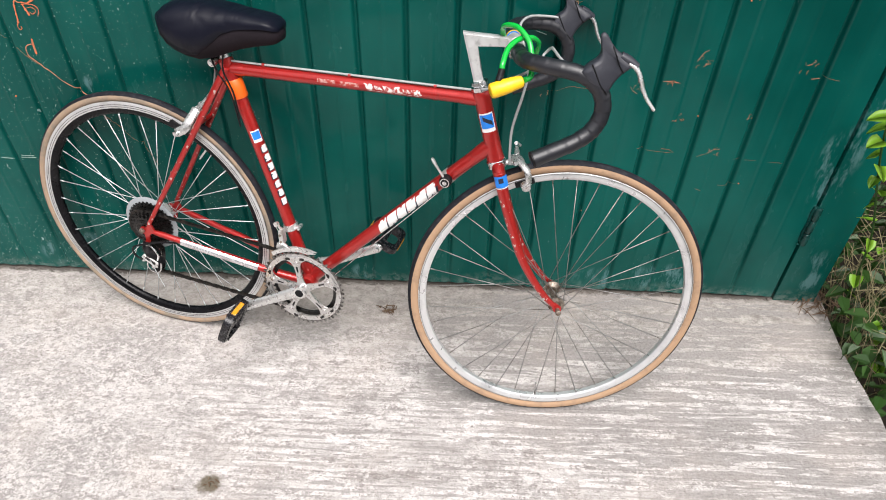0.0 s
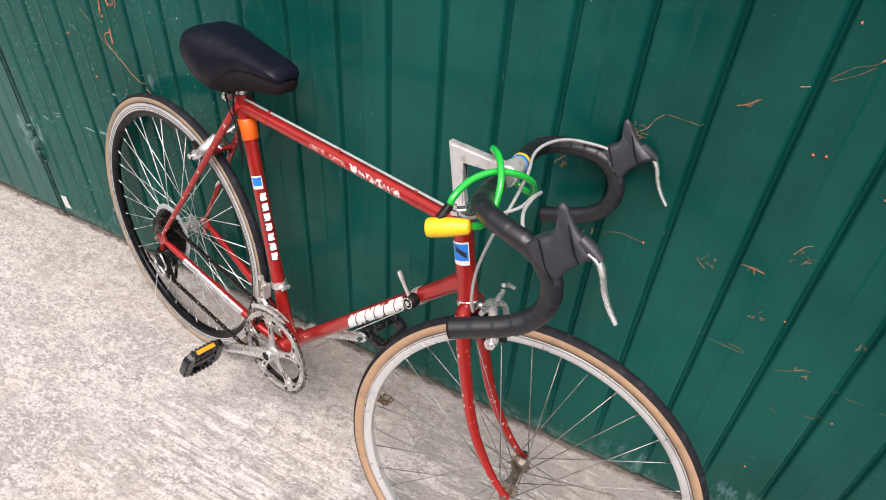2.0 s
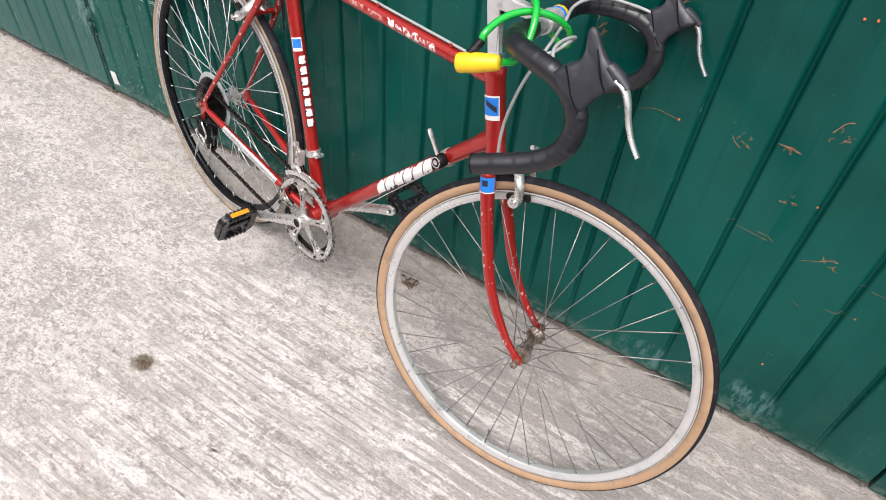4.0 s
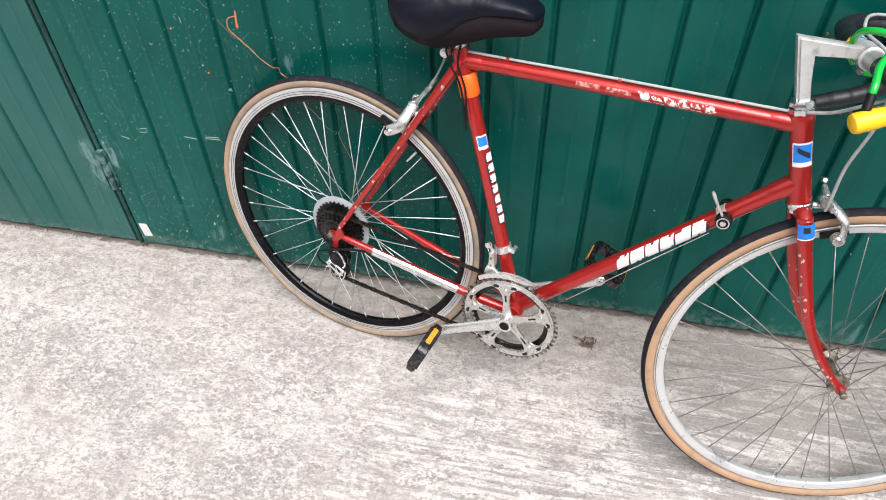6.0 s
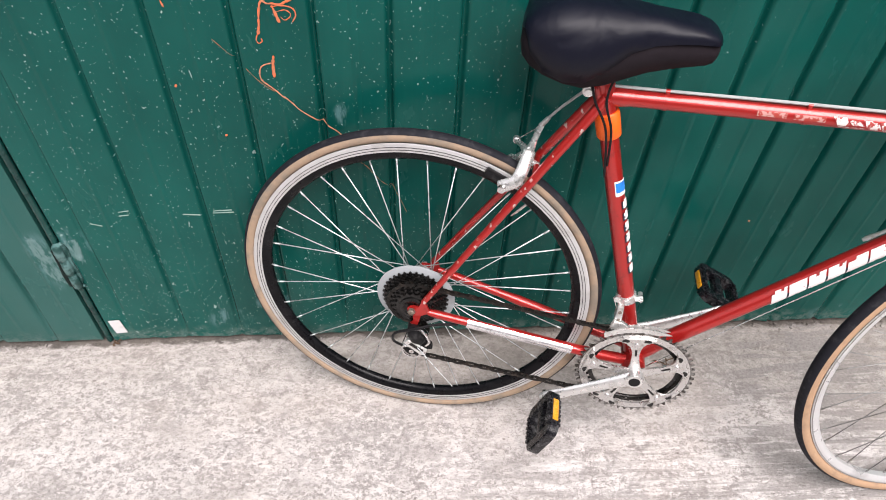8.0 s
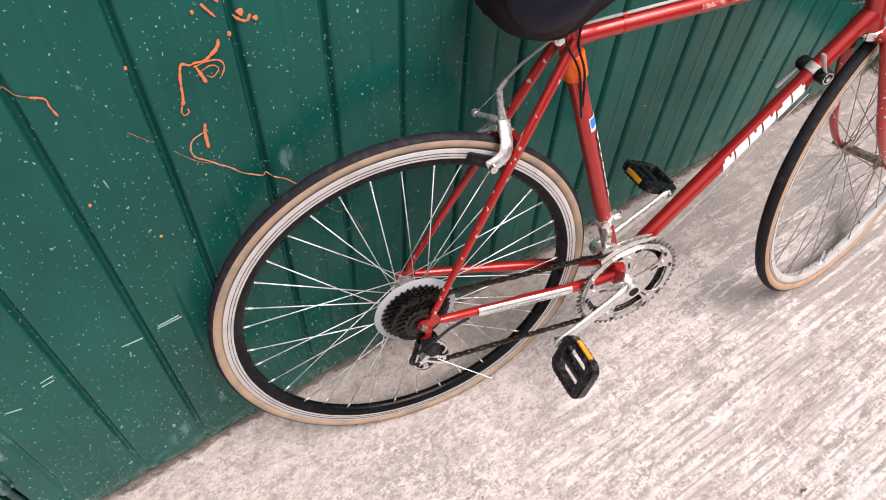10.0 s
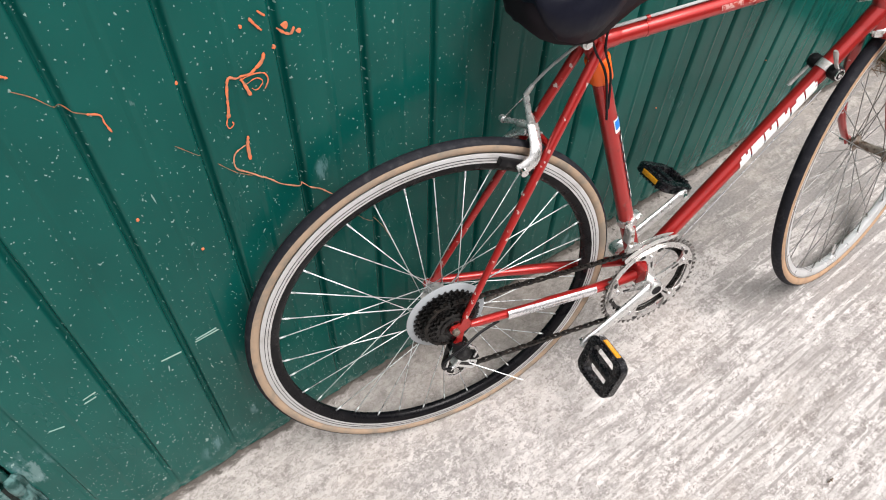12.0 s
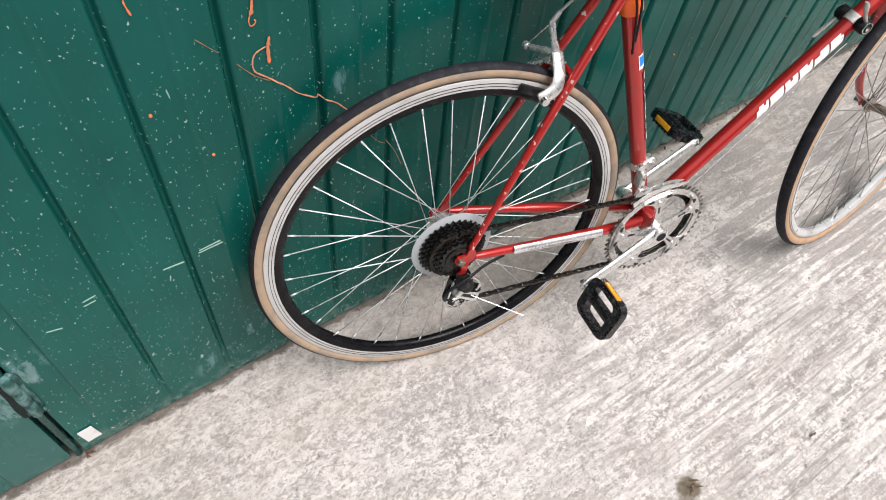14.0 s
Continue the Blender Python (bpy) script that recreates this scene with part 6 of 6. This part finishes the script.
def vine(base, tips, label):
    stem_bm = tube(spline([base] + tips, 5), 0.0028, 7)
    v = part("vine", stem_bm, WEED)
    tagged(v, label, "climbing plant")
    r = random.Random(int(base[0] * 1000))
    for p in spline([base] + tips, 3)[2:]:
        m = Matrix.Translation(p) @ Euler((r.uniform(-0.5, 0.5), r.uniform(-0.1, 0.7), r.random() * 6.28)).to_matrix().to_4x4() @ Matrix.Scale(r.uniform(0.34, 0.56), 4)
        shared("leaf", big, v, at=m)
    return v


vine((1.53, -0.05, -0.14), [(1.505, -0.06, 0.10), (1.47, -0.07, 0.31), (1.415, -0.07, 0.47), (1.372, -0.08, 0.58), (1.345, -0.08, 0.68)], "bright green climbing vine beside the post")
vine((1.62, -0.16, -0.14), [(1.60, -0.17, -0.02), (1.57, -0.15, 0.07)], "bright green climbing vine with broad leaves")
vine((1.66, 0.10, -0.12), [(1.62, 0.06, 0.3), (1.58, 0.0, 0.62), (1.55, -0.05, 0.85)], "bright green climbing vine on a thin stem")

r = random.Random(5)
bm = bmesh.new()
for _ in range(4200):
    x, y = 1.46 + 2.2 * r.random() ** 1.3, -2.2 + 3.6 * r.random()
    h = (0.02 + 0.24 * r.random()) * (1.8 if x > 1.62 else 1.2)
    base = Vector((x, y, ground_z(x, y) + h))
    a, ln = r.random() * 6.28, 0.03 + 0.035 * r.random()
    m = Matrix.Translation(base) @ Euler((r.uniform(-0.6, 0.6), r.uniform(-0.3, 0.6), a)).to_matrix().to_4x4()
    w = ln * r.uniform(0.3, 0.5)
    pts = [(0, 0, 0), (ln * 0.35, w * 0.8, 0.006), (ln * 0.7, w * 0.6, 0.0), (ln, 0, -0.012), (ln * 0.7, -w * 0.6, 0.0), (ln * 0.35, -w * 0.8, 0.006)]
    vs = [bm.verts.new(m @ Vector(p)) for p in pts]
    bm.faces.new((vs[0], vs[1], vs[2], vs[3])), bm.faces.new((vs[0], vs[3], vs[4], vs[5]))
    if r.random() < 0.3:
        tube([Vector((x, y, ground_z(x, y))), base], 0.0012, 4, bm)
for _ in range(5200):
    x, y = 1.58 + 1.7 * r.random(), -1.6 + 3.4 * r.random()
    top = min(1.15, 0.15 + 1.5 * (x - 1.52)) * (0.75 + 0.5 * noise.noise(Vector((x * 2.2, y * 2.2, 5))))
    base = Vector((x, y, -0.1 + top * r.random() ** 0.7))
    ln = 0.035 + 0.045 * r.random()
    m = Matrix.Translation(base) @ Euler((r.uniform(-0.7, 0.7), r.uniform(-0.2, 0.8), r.random() * 6.28)).to_matrix().to_4x4()
    w = ln * r.uniform(0.3, 0.5)
    vs = [bm.verts.new(m @ Vector(p)) for p in ((0, 0, 0), (ln * 0.4, w * 0.8, 0.006), (ln, 0, -0.014), (ln * 0.4, -w * 0.8, 0.006))]
    bm.faces.new((vs[0], vs[1], vs[2])), bm.faces.new((vs[0], vs[2], vs[3]))
tagged(part("weeds", bm, WEED), "dense green weeds beyond the slab", "weeds", kind="stuff")
bm = bmesh.new()
for _ in range(230):
    x, y = 1.47 + 0.34 * r.random(), -0.28 + 0.45 * r.random()
    p = Vector((x, y, -0.14))
    q = p + Vector((r.uniform(-0.22, 0.16), r.uniform(-0.16, 0.16), r.uniform(0.18, 0.42)))
    e = q + Vector((r.uniform(-0.15, 0.15), r.uniform(-0.12, 0.1), r.uniform(-0.10, 0.05)))
    if min(q.x, e.x) < 1.45:
        continue
    tube(spline([p, q, e], 4), 0.0011, 4, bm)
tagged(part("dry_grass", bm, DRY), "pale dry grass stalks beside the post", "grass", kind="stuff")
r = random.Random(11)
bm = bmesh.new()
for _ in range(9000):
    x, y = 3.2 + 3.0 * r.random(), -5 + 9 * r.random()
    z = -0.16 + 2.6 * r.random() ** 1.2 * (0.75 + 0.4 * noise.noise(Vector((x, y, 2))))
    s = 0.05 + 0.05 * r.random()
    m = Matrix.Translation((x, y, z)) @ Euler((r.uniform(-0.8, 0.8), r.uniform(-0.8, 0.8), r.random() * 6.28)).to_matrix().to_4x4()
    vs = [bm.verts.new(m @ Vector(p)) for p in ((0, 0, 0), (s * 0.5, s * 0.35, 0.01), (s, 0, -0.01), (s * 0.5, -s * 0.35, 0.01))]
    bm.faces.new(vs)
tagged(part("hedge", bm, WEED), "leafy green hedge in the distance", "hedge", kind="stuff")
